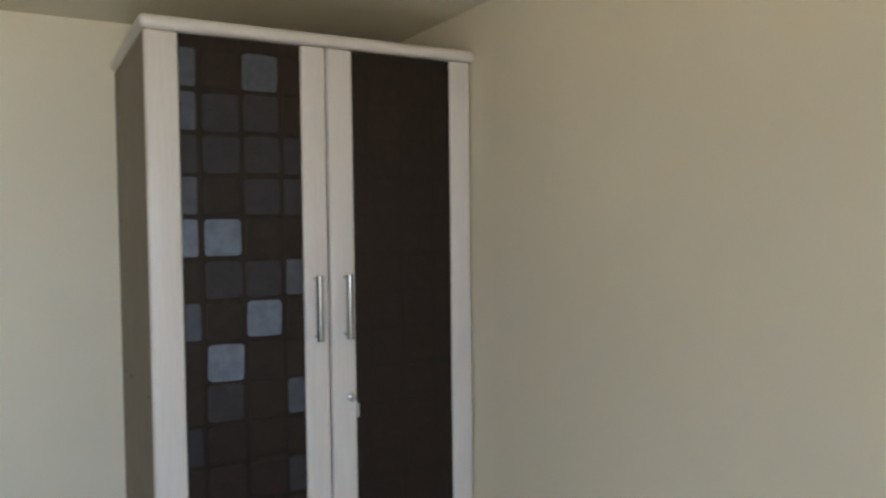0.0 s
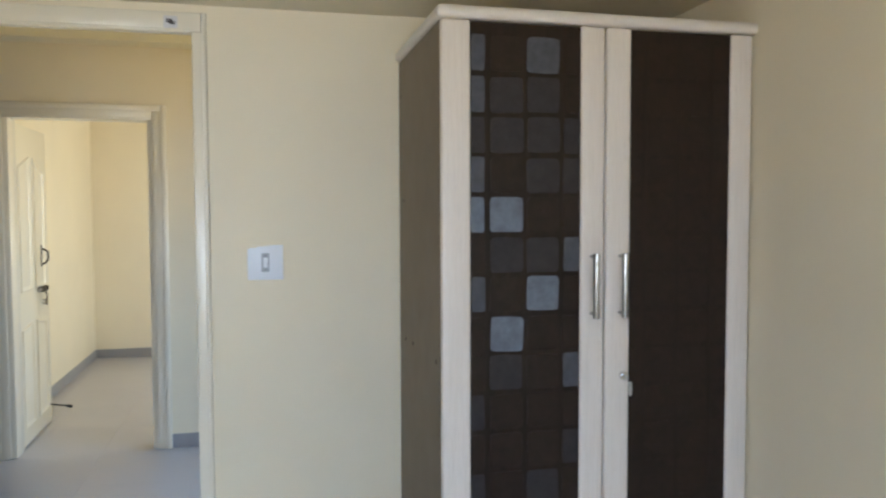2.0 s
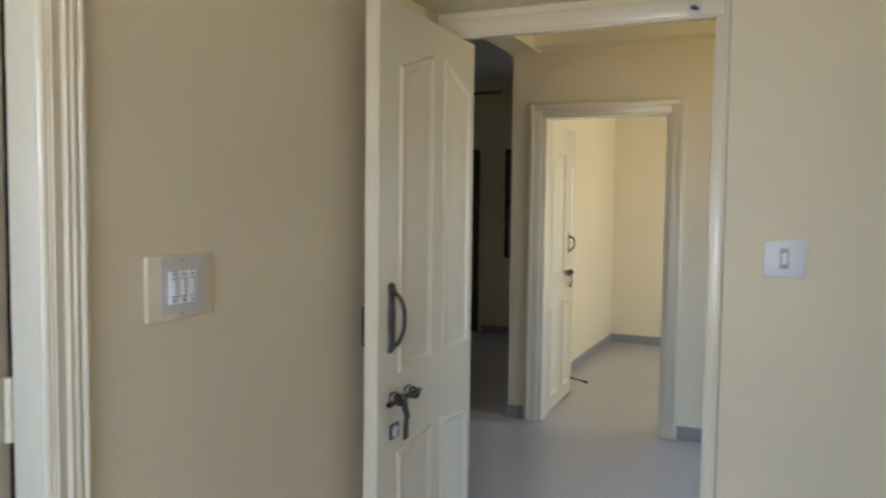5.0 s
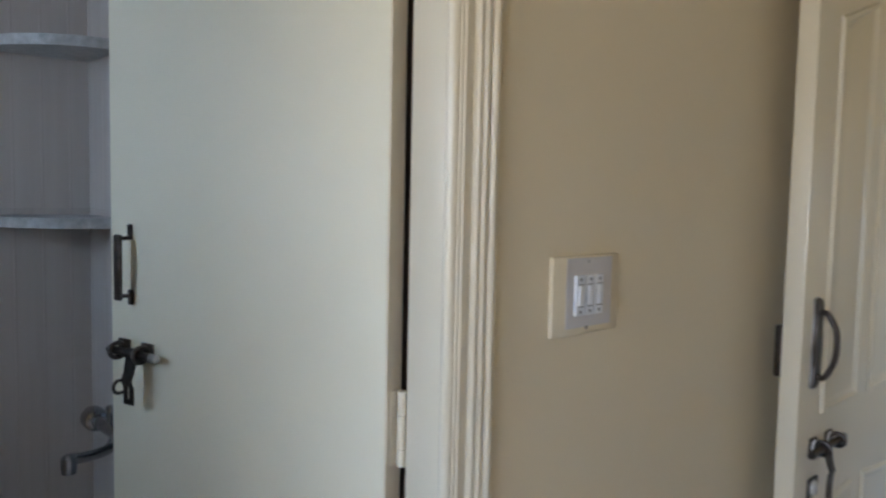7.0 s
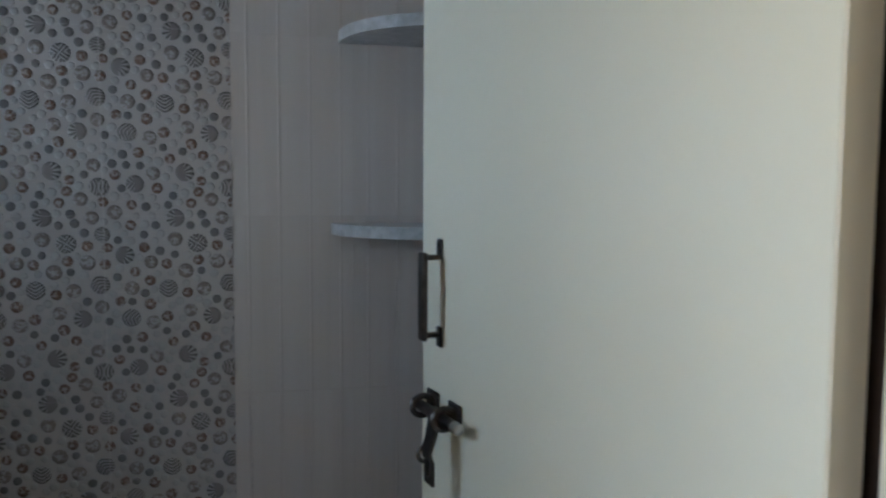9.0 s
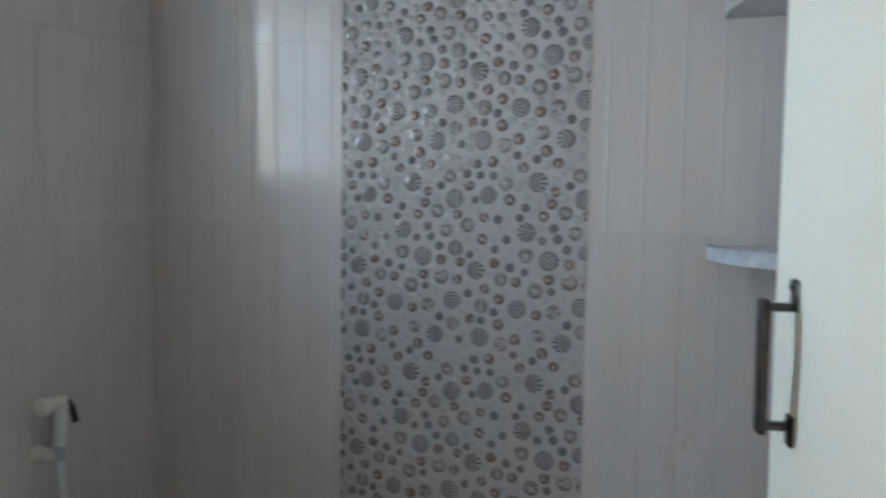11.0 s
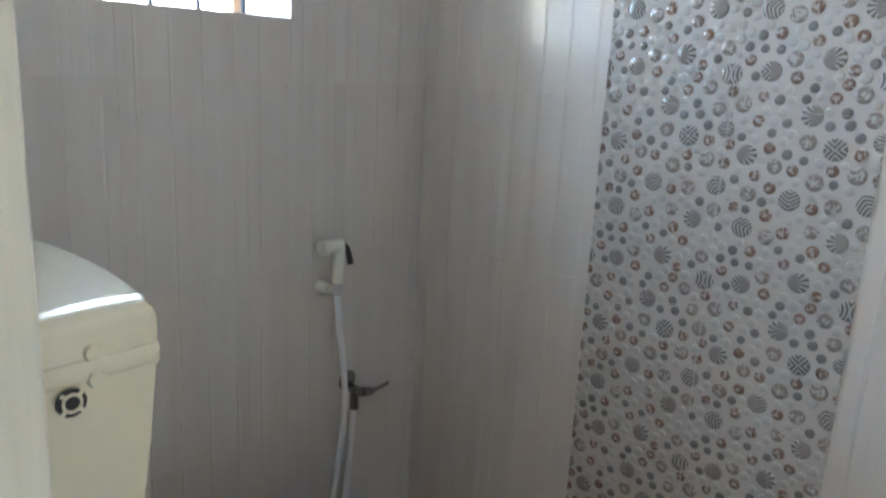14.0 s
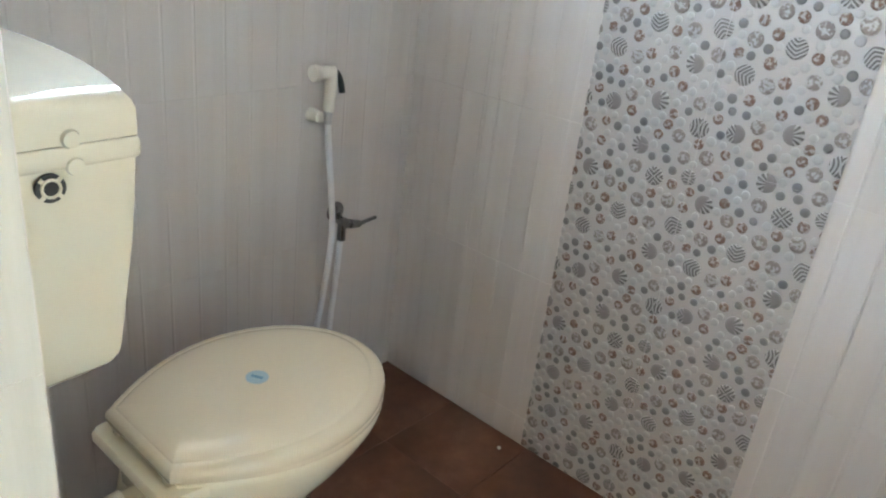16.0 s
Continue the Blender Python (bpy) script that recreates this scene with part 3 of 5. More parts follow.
def aldrop(parent, z, ends, collars, hasp_x, hasp_z, staple, out, look_of):
    """A sliding bolt through two eyes on plates, with a slotted hasp that hangs from it; out: the side to which the face y = 0 looks."""
    o = out
    rod_bm = rod((ends[0], 0.024 * o, z), (ends[1], 0.024 * o, z), 0.0085, None, 14)
    part("bolt_rod", rod_bm, M_DARKMETAL, parent, "sliding bolt with a bright worn end")
    part("bolt_tip", put_rod(rod((ends[1], 0.024 * o, z), (ends[1] - 0.016, 0.024 * o, z), 0.0088, 0.0082, 14), (ends[1] - 0.016, 0.024 * o, z), (ends[1] - 0.018, 0.024 * o, z), 0.007, None, 14), M_WORN, parent, "bright worn bolt end")
    for x in collars:
        col = part("bolt_collar", box(x - 0.021, 0.0, z - 0.019, x + 0.021, 0.005 * o, z + 0.021, 0.002, 1), M_DARKMETAL, parent)
        part("collar_eye", put_tube(bmesh.new(), [(x - 0.004, (0.022 + 0.017 * math.cos(2 * math.pi * k / 14)) * o, z + 0.015 * math.sin(2 * math.pi * k / 14)) for k in range(15)], 0.005, 8), M_DARKMETAL, col)
        part("collar_ring", put_tube(bmesh.new(), [(x + 0.0145 * math.cos(2 * math.pi * k / 14), 0.0065 * o, z + 0.0145 * math.sin(2 * math.pi * k / 14)) for k in range(15)], 0.0036 if look_of == "ring" else 0.0018, 6), M_WHITE if look_of == "ring" else M_DARKMETAL, col, "pale worn ring" if look_of == "ring" else "")
    # the hasp: a sleeve on the bolt, a bowed strap, and two side bars that leave a slot
    line = [(z + 0.004, 0.030, 0.020), (z - 0.012, 0.032, 0.018), (z - 0.034, 0.037, 0.0155), (z - 0.050, 0.043, 0.015), (z - 0.062, 0.040, 0.015), (hasp_z + 0.036, 0.038, 0.015)]
    hasp = loft([[(hasp_x - w, (d - 0.002) * o, zz), (hasp_x + w, (d - 0.002) * o, zz), (hasp_x + w, (d + 0.002) * o, zz), (hasp_x - w, (d + 0.002) * o, zz)] for zz, d, w in line])
    for s in (-1, 1):
        put_box(hasp, hasp_x + s * 0.0045, 0.036 * o, hasp_z + 0.010, hasp_x + s * 0.015, 0.040 * o, hasp_z + 0.0365)
    put_box(hasp, hasp_x - 0.015, 0.036 * o, hasp_z, hasp_x + 0.015, 0.040 * o, hasp_z + 0.0105)
    put_rod(hasp, (hasp_x - 0.017, 0.024 * o, z), (hasp_x + 0.017, 0.024 * o, z), 0.0115, None, 14)
    part("hasp", hasp, M_DARKMETAL, parent, "dark slotted hasp")
    if staple:
        x, zz = staple
        part("staple", put_tube(bmesh.new(), [(x, 0.0, zz + 0.012), (x, 0.014 * o, zz + 0.013), (x, 0.023 * o, zz + 0.006), (x, 0.023 * o, zz - 0.006), (x, 0.014 * o, zz - 0.013), (x, 0.0, zz - 0.012)], 0.0036, 8), M_DARKMETAL, parent, "small dark staple")


def bow_handle(parent, x, z0, z1, out, reach, radius, square=False):
    """A pull handle with its plates."""
    o, h = out, z1 - z0
    if square:
        grip = box(x - 0.0105, (reach - 0.009) * o, z0 + 0.014, x + 0.0105, reach * o, z1 - 0.022, 0.0035, 3)
        for z in (z0 + 0.018, z1 - 0.034):
            put_box(grip, x - 0.006, 0.003 * o, z, x + 0.006, (reach - 0.004) * o, z + 0.008, 0.002, 1)
        part("handle", grip, M_DARKMETAL, parent, "dark flat-bar pull handle")
        for z in (z0 + 0.002, z1 - 0.034):
            foot = part("handle_plate", box(x - 0.009, 0.0, z, x + 0.009, 0.004 * o, z + 0.032, 0.002, 1), M_DARKMETAL, parent)
            part("screw", rod((x, 0.004 * o, z + 0.024), (x, 0.006 * o, z + 0.024), 0.0035, None, 8), M_DARKMETAL, foot)
    else:
        line = [(x, 0.008 * o, z0 + 0.030), (x, reach * 0.5 * o, z0 + 0.027), (x, reach * 0.92 * o, z0 + h * 0.32), (x, reach * o, z0 + h * 0.5), (x, reach * 0.92 * o, z0 + h * 0.68), (x, reach * 0.5 * o, z1 - 0.034), (x, 0.008 * o, z1 - 0.037)]
        part("handle", put_tube(bmesh.new(), line, radius, 10), M_DARKMETAL, parent, "curved dark metal pull handle")

        def outline(k, d, grow):
            ring = []
            for i in range(36):
                a = 2 * math.pi * i / 36
                s = math.sin(a)
                # a waisted plate with lobed ends
                w = 0.020 * (0.80 + 0.20 * abs(math.cos(3.2 * s))) if abs(s) < 0.97 else 0.012
                ring.append((x + (w * k + grow) * (1 if math.cos(a) > 0 else -1) * min(1.0, abs(math.cos(a)) * 3.0), d * o, (z0 + z1) / 2 + (h / 2 * k + grow) * s))
            return ring
        back = part("handle_plate", loft([outline(1.0, 0.0025, 0.0), outline(1.0, 0.006, 0.0), outline(0.86, 0.010, 0.0)]), M_DARKMETAL, parent, "long worn dark back plate")
        part("plate_edge", loft([outline(1.0, 0.0, 0.0025), outline(1.0, 0.0025, 0.0025)]), M_WORN, back, "bright chipped plate edge")


def hinge(parent, x, y, z, side):
    """A painted butt hinge: three knuckles, and a leaf on the jamb and on the door's edge."""
    bm = bmesh.new()
    for a, b in ((0.0, 0.0265), (0.0275, 0.0805), (0.0815, 0.119)):
        put_rod(bm, (x, y, z + a), (x, y, z + b), 0.0078, None, 12)
    hg = part("hinge", bm, M_EDGE, parent, "painted butt hinge")
    part("hinge_leaf", put_box(bmesh.new(), x + 0.0115, y - 0.0135, z, x + 0.0130, y + 0.0135, z + 0.119, 0.0005, 1), M_EDGE, hg)
    part("hinge_leaf", put_box(bmesh.new(), 0.0318, -0.0300, z + 0.001, 0.0332, -0.0020, z + 0.118, 0.0005, 1), M_EDGE, hg)
    for k in (0.022, 0.060, 0.098):
        part("screw", rod((x + 0.0115, y + 0.003, z + k), (x + 0.0105, y + 0.003, z + k), 0.0035, None, 8), M_EDGE, hg)


leaf2 = thing("bathroom_door", -1.053, 1.200, 0.0, "plain flat cream bathroom door standing open inward", "door", "", LEAF_TURN)
part("leaf", box(0.036, -0.039, 0.012, 0.778, 0.0, 2.075, 0.003), M_BATHDOOR, leaf2)
part("hinge_edge", box(0.0332, -0.0380, 0.014, 0.0362, -0.0010, 2.073), M_EDGE, leaf2, "bare cream edge of the door at its hinges")
for z in (0.22, 1.053, 1.86):
    hinge(leaf2, 0.014, -0.016, z, 1)
bow_handle(leaf2, 0.706, 1.238, 1.408, 1, 0.034, 0.0066, True)
aldrop(leaf2, 1.147, (0.748, 0.606), (0.727, 0.648), 0.660, 1.048, (0.735, 1.066), 1, "dark")

# bedroom door, moulded with four raised panels
d1 = thing("door_1", -0.44, NORTH, 0.0, "cream bedroom door frame below the loft slab", "door frame")
d1["kind"] = "structure"
part("jamb", box(0.428, -0.006, 0.0, 0.472, 0.146, 2.083, 0.004), M_FRAME, d1)
part("jamb_bead", rod((0.467, -0.004, 0.0), (0.467, -0.004, 2.143), 0.008, None, 12), M_FRAME, d1)
part("jamb", box(-0.474, -0.006, 0.0, -0.428, 0.146, 2.083, 0.004), M_FRAME, d1)
part("door_head", box(-0.474, -0.006, 2.083, 0.458, 0.045, 2.144, 0.004), M_FRAME, d1)
part("stop_bead", box(-0.42, -0.012, 2.078, 0.426, -0.0065, 2.090, 0.002, 1), M_FRAME, d1)
catch = part("bolt_catch", box(0.346, -0.010, 2.092, 0.388, -0.006, 2.130, 0.001, 1), M_PLATE, d1, "pale bolt catch with a dark socket")
part("socket", put_box(put_rod(rod((0.367, -0.018, 2.111), (0.367, -0.009, 2.111), 0.008, None, 10), (0.355, -0.011, 2.119), (0.379, -0.011, 2.103), 0.0025, None, 6), 0.352, -0.0105, 2.109, 0.382, -0.0085, 2.1125), M_DARKMETAL, catch)
part("strike_plate", box(0.4245, 0.040, 1.425, 0.4278, 0.075, 1.49, 0.001, 1), M_PLATE, d1, "pale strike plate")

leaf1 = thing("bedroom_door", -0.850, 2.900, 0.0, "cream moulded panel door standing open against the wall", "door", "", -89.2)


def panel_leaf(parent, length, height, thick, out, upper, lower, cols, material):
    """A leaf with moulded panels: raised borders and fields, with slanting heads."""
    part("leaf", box(0.0, 0.0, 0.012, length, -thick * out, height, 0.003), material, parent)
    for (u0, u1), slant in cols:
        for kind, z0, z1 in (("upper", upper[0], upper[1]), ("lower", lower[0], lower[1])):
            k = slant if kind == "upper" else slant * 0.35
            shape = [(u0, z0), (u1, z0), (u1, z1 + max(k, 0.0)), (u0, z1 + max(-k, 0.0))]
            c = Vector((sum(p[0] for p in shape) / 4, sum(p[1] for p in shape) / 4))
            def ring(inset, h):
                res = []
                for p in shape:
                    d = Vector(p) - c
                    q = c + Vector((d.x - math.copysign(inset, d.x), d.y - math.copysign(inset, d.y)))
                    res.append((q.x, h * out, q.y))
                return res
            part("moulded_panel", loft([ring(0.0, 0.0005), ring(0.005, 0.009), ring(0.013, 0.010), ring(0.024, 0.0015), ring(0.036, 0.0015), ring(0.055, 0.007)]), material, parent)


panel_leaf(leaf1, 0.73, 2.078, 0.045, 1, (0.985, 1.90), (0.12, 0.745), [((0.045, 0.280), 0.075), ((0.363, 0.605), -0.075)], M_DOOR)
bow_handle(leaf1, 0.655, 1.056, 1.264, 1, 0.047, 0.0065)
aldrop(leaf1, 0.915, (0.706, 0.508), (0.637, 0.541), 0.622, 0.795, None, 1, "ring")
plate = part("staple_plate", box(0.600, 0.0, 0.794, 0.656, 0.006, 0.840, 0.003), M_DARKMETAL, leaf1, "square dark staple plate")
part("staple_boss", put_tube(rod((0.630, 0.005, 0.817), (0.630, 0.011, 0.817), 0.013, 0.012, 18), [(0.630 + 0.0165 * math.cos(2 * math.pi * k / 14), 0.007, 0.817 + 0.0165 * math.sin(2 * math.pi * k / 14)) for k in range(15)], 0.0025, 6), M_SCREW, plate, "round pale boss")
part("back_handle_plate", box(0.668, -0.076, 1.075, 0.692, -0.0455, 1.195, 0.004), M_DARKMETAL, leaf1, "dark handle on the back of the door")

# door across the hall
d3 = thing("door_3", -0.89, HALL, 0.0, "cream hall door frame with stepped architrave", "door frame")
d3["kind"] = "structure"
for sx in (-1, 1):
    part("jamb", box(0.394 * sx, -0.004, 0.0, 0.468 * sx, 0.146, 2.085, 0.004), M_FRAME, d3)
    part("architrave", put_box(box(0.425 * sx, -0.020, 0.0, 0.510 * sx, -0.0045, 2.178, 0.004), 0.478 * sx, -0.030, 0.0, 0.508 * sx, -0.0205, 2.176, 0.005), M_FRAME, d3)
part("door_head", box(-0.468, -0.004, 2.085, 0.468, 0.146, 2.144, 0.004), M_FRAME, d3)
part("architrave", put_box(box(-0.4245, -0.020, 2.095, 0.4245, -0.0045, 2.178, 0.004), -0.4775, -0.030, 2.140, 0.4775, -0.0205, 2.176, 0.005), M_FRAME, d3)

leaf3 = thing("far_room_door", -1.292, 5.40, 0.0, "cream moulded panel door standing open into the far room", "door", "", 91.0)
panel_leaf(leaf3, 0.78, 2.07, 0.04, -1, (1.0, 1.80), (0.12, 0.76), [((0.09, 0.34), 0.08), ((0.43, 0.68), -0.08)], M_DOOR)
bow_handle(leaf3, 0.58, 1.13, 1.29, -1, 0.05, 0.007)
aldrop(leaf3, 0.985, (0.645, 0.48), (0.605, 0.51), 0.56, 0.87, (0.60, 0.89), -1, "ring")
part("door_stopper", put_rod(rod((0.70, -0.01, 0.14), (0.76, -0.12, 0.105), 0.006, None, 10), (0.752, -0.105, 0.110), (0.765, -0.135, 0.10), 0.011, None, 12), M_BLACK, leaf3, "black swing-down door stopper")

# ---------------------------------------------------------------- bedroom things
wd = thing("wardrobe", 1.113, 2.163, 0.0, "tall pale wood wardrobe with dark mosaic glass doors beside the wall", "wardrobe")
part("side_panel", box(-0.458, 0.024, 0.0, -0.440, 0.617, 2.010, 0.001, 1), M_SIDE, wd, "dull brown laminate side")
part("side_panel", box(0.440, 0.024, 0.0, 0.458, 0.617, 2.010, 0.001, 1), M_SIDE, wd)
part("back_panel", box(-0.4395, 0.605, 0.06, 0.4395, 0.615, 2.009), M_SIDE, wd)
part("plinth", box(-0.4395, 0.04, 0.0, 0.4395, 0.058, 0.08), M_LAM, wd)
part("base_board", box(-0.4395, 0.026, 0.081, 0.4395, 0.604, 0.099), M_LAM, wd)
crown = bmesh.new()
put_box(crown, -0.470, -0.012, 2.011, 0.475, 0.620, 2.045, 0.014, 4)
part("top_board", crown, M_LAM, wd, "pale wood top board with rounded edge")
for y, z in ((0.587, 1.893), (0.541, 1.546), (0.52, 1.09), (0.396, 1.096), (0.068, 1.10)):
    part("cam_hole", rod((-0.4588, y, z), (-0.4572, y, z), 0.006, None, 10), M_HOLE, wd)
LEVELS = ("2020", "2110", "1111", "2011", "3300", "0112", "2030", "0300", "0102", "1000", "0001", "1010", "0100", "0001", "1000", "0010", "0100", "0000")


def square_mesh(w, h, seed):
    """A hand-cut glass square with soft uneven sides."""
    rnd = random.Random(seed)
    pts = []
    n = 28
    for k in range(n):
        a = 2 * math.pi * k / n
        c, s = math.cos(a), math.sin(a)
        e = 0.22
        pts.append((math.copysign(abs(c) ** e, c) * w / 2 * (1 + rnd.uniform(-0.02, 0.02)), math.copysign(abs(s) ** e, s) * h / 2 * (1 + rnd.uniform(-0.02, 0.02))))
    return loft([[(x, 0.0, z) for x, z in pts], [(x, -0.0012, z) for x, z in pts], [(x * 0.97, -0.0018, z * 0.97) for x, z in pts]])


def wardrobe_door(x0, x1, stiles, lit, parent):
    """A door with rounded stiles, a dark panel and its mosaic of squares."""
    (a0, a1), (b0, b1) = stiles
    dr = part("door", put_box(box(a0, 0.0, 0.10, a1, 0.022, 2.010, 0.008, 3), b0, 0.0, 0.10, b1, 0.022, 2.010, 0.008, 3), M_LAM, parent, "pale wood framed door")
    pn = part("glass_panel", box(a1 + 0.0005, 0.005, 0.101, b0 - 0.0005, 0.018, 2.006), M_PANEL, dr, "dark brown glossy panel")
    jig = random.Random(5)
    cols = [(0.736, 0.774), (0.789, 0.881), (0.893, 0.985), (0.997, 1.044)] if lit else [(1.196, 1.232), (1.244, 1.336), (1.348, 1.440), (1.452, 1.501)]
    for r, line in enumerate(LEVELS):
        z = 1.926 - 0.1065 * r
        for c, (u0, u1) in enumerate(cols):
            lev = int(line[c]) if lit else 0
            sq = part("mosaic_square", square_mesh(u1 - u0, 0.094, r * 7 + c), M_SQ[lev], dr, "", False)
            sq.location = ((u0 + u1) / 2 - 1.113 + jig.uniform(-0.0015, 0.0015), 0.0049, z + jig.uniform(-0.002, 0.002))
            sq.rotation_euler = (0, radians(jig.uniform(-1.6, 1.6)), 0)
            sq.scale = (1, 1 if lit else 0.25, 1)
    return dr


X = 1.113
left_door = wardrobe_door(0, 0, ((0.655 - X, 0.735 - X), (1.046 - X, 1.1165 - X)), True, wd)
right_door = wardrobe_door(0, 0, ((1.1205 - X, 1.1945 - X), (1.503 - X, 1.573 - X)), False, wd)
for dr, x in ((left_door, 1.078), (right_door, 1.163)):
    hd = rod((x - X, -0.034, 1.218), (x - X, -0.034, 1.394), 0.0092, None, 16)
    for z in (1.228, 1.385):
        put_rod(hd, (x - X, -0.034, z), (x - X, 0.002, z), 0.005, None, 12)
    part("handle", hd, M_BAR, dr, "satin chrome bar handle")
part("lock", put_rod(rod((1.176 - X, 0.004, 1.05), (1.176 - X, -0.010, 1.05), 0.014, 0.012, 20), (1.176 - X, -0.010, 1.05), (1.176 - X, -0.013, 1.05), 0.009, None, 16), M_CHROME, right_door, "round chrome lock")
part("key", put_box(box(1.1755 - X, -0.030, 1.045, 1.1775 - X, -0.010, 1.053), 1.179 - X, -0.030, 0.998, 1.188 - X, -0.027, 1.038, 0.0035), M_STEEL, right_door, "key with a hanging spare")


def switch_plate(name, m, w, h, inner, rockers, label, smear):
    """A painted-over switch plate; its own x runs along the wall and -y faces the room."""
    ob = new(name)
    ob.matrix_world = m
    tagged(ob, label, "switch")
    part("cover_plate", box(-w / 2, -0.009, -h / 2, w / 2, 0.0, h / 2, 0.003), M_WALL if smear else M_WHITE, ob)
    if smear:
        part("clean_face", box(0.006 - inner[0] / 2, -0.0102, 0.004 - inner[1] / 2, 0.006 + inner[0] / 2, -0.0088, 0.004 + inner[1] / 2, 0.0006, 1), M_PLATE, ob, "bare white plastic middle")
    for k in range(rockers):
        x = (k - (rockers - 1) / 2) * 0.026
        sw = part("switch_module", box(x - 0.0118, -0.016, -0.034, x + 0.0118, -0.0088, 0.034, 0.001, 1), M_WHITE, ob)
        part("rocker", box(x - 0.007, -0.020, -0.017, x + 0.007, -0.0155, 0.017, 0.002), M_WHITE, sw)
        for z in (-0.0185, 0.0185):
            part("rocker_gap", box(x - 0.0075, -0.0166, z - 0.0009, x + 0.0075, -0.0158, z + 0.0009), M_SWGAP, sw)
        for z in (-0.027, 0.027):
            part("module_screw", rod((x, -0.0168, z), (x, -0.0158, z), 0.003, None, 8), M_SWGAP, sw)
    for x, z in (((-0.35 * w, 0), (0.35 * w, 0)) if not smear else ((0, h * 0.42), (0, -h * 0.42))):
        part("plate_screw", rod((x, -0.0112, z), (x, -0.0085, z), 0.0035, None, 10), M_STEEL, ob)
    return ob


sw1 = thing("wall_switch", 0.2075, NORTH, 1.344, "white single light switch plate smeared with cream paint", "switch")
part("cover_plate", box(-0.0575, -0.009, -0.0575, 0.0575, 0.0, 0.0575, 0.003), M_WHITE, sw1)
module = part("switch_module", box(-0.0125, -0.0105, -0.031, 0.0125, -0.0088, 0.031, 0.0006, 1), M_SWDIM, sw1, "grey outlined switch module")
part("rocker", box(-0.0072, -0.0150, -0.0165, 0.0072, -0.0100, 0.0165, 0.002), M_WHITE, module)
for z in (-0.0235, 0.0235):
    part("module_screw", rod((0, -0.0118, z), (0, -0.0100, z), 0.0032, None, 8), M_SWGAP, module)
for x in (-0.048, 0.050):
    part("plate_screw", rod((x, -0.0105, 0.0), (x, -0.0085, 0.0), 0.0042, None, 10), M_SCREW, sw1)
part("paint_smear", loft([[(x, y, z) for x, z in ((-0.0572, 0.044), (-0.045, 0.050), (-0.030, 0.049), (-0.024, 0.053), (-0.005, 0.0535), (0.02, 0.0555), (0.0, 0.0572), (-0.0572, 0.0572))] for y in (-0.0086, -0.0095)]), M_WALL, sw1, "cream paint smear", False)
sw3 = switch_plate("wall_switch", pose(WEST, 1.514, 1.316, 0, 0, 90), 0.186, 0.134, (0.128, 0.118), 3, "three-gang white switch plate painted over at its edges", True)

# ---------------------------------------------------------------- living room, far and dim
far_win = thing("living_room_window", -2.62, 8.53, 0.89, "dark framed living room window with blue-grey panes", "window")
for x0, x1 in ((-0.10, -0.065), (0.165, 0.20), (0.43, 0.465)):
    part("window_frame", box(x0, -0.02, 0.0, x1, 0.0, 1.24, 0.003), M_WOOD, far_win)
for z in (0.0, 0.62, 1.205):
    part("window_rail", box(-0.064, -0.018, z, 0.43, -0.001, z + 0.035), M_WOOD, far_win)
for x0, x1 in ((-0.064, 0.164), (0.201, 0.429)):
    part("pane", box(x0, -0.006, 0.036, x1, -0.002, 1.204), M_PANE, far_win)
far_door = thing("living_room_door", -3.30, 8.53, 0.0, "dark brown wooden door in the dim living room", "door")
part("door_frame", put_box(put_box(box(-0.45, -0.02, 0.0, -0.38, 0.0, 2.13), 0.19, -0.02, 0.0, 0.26, 0.0, 2.13), -0.38, -0.02, 2.06, 0.19, 0.0, 2.13), M_WOOD, far_door)
part("leaf", box(-0.378, -0.014, 0.01, 0.188, -0.003, 1.985, 0.002, 1), M_WOOD, far_door)
part("transom", box(-0.378, -0.010, 1.99, 0.188, -0.004, 2.055), M_PANE, far_door, "blue-grey glass transom")
fan = thing("ceiling_fan", -2.80, 6.9, 2.53, "dark brown ceiling fan at rest in the living room", "fan")
part("downrod", rod((0, 0, 0.06), (0, 0, 0.37), 0.012), M_WOOD, fan)
part("motor", loft([[(r * math.cos(a), r * math.sin(a), z) for a in [2 * math.pi * i / 24 for i in range(24)]] for r, z in ((0.04, -0.06), (0.10, -0.04), (0.11, 0.02), (0.05, 0.07))]), M_WOOD, fan)
for k in range(3):
    a = radians(2 + 120 * k)
    bl = part("blade", box(0.10, -0.06, -0.004, 0.60, 0.06, 0.004, 0.003), M_WOOD, fan)
    bl.rotation_euler = (radians(22), 0, a)

# ---------------------------------------------------------------- bathroom things
pan = thing("toilet", -1.424, 0.012, -0.02, "ivory ceramic western toilet with its lid closed", "toilet")


def seat_ring(grow, z, x_back=-0.005, x_front=-0.538, half=0.210, n=44):
    """A seat's outline: cut straight at the hinges, egg-round at the front."""
    pts = []
    span = (x_back - x_front) + grow
    for k in range(n + 1):
        t = k / n
        a = math.pi * t
        # from the hinge side along +y, round the front, back along -y
        u = (1 - math.cos(2 * math.pi * t)) / 2
        pts.append((x_back + grow * 0.3 - span * u, 0, z))
    res = []
    for k in range(n + 1):
        t = k / n
        sgn = 1 if t <= 0.5 else -1
        u = pts[k][0]
        f = (x_back + grow * 0.3 - u) / span
        prof = math.sqrt(max(0.0, 1 - ((f - 0.50) / 0.50) ** 2)) if f > 0.50 else math.cos((0.50 - f) / 0.50 * 1.05) ** 0.95
        res.append((u, sgn * (half + grow * 0.6) * prof, z))
    return res


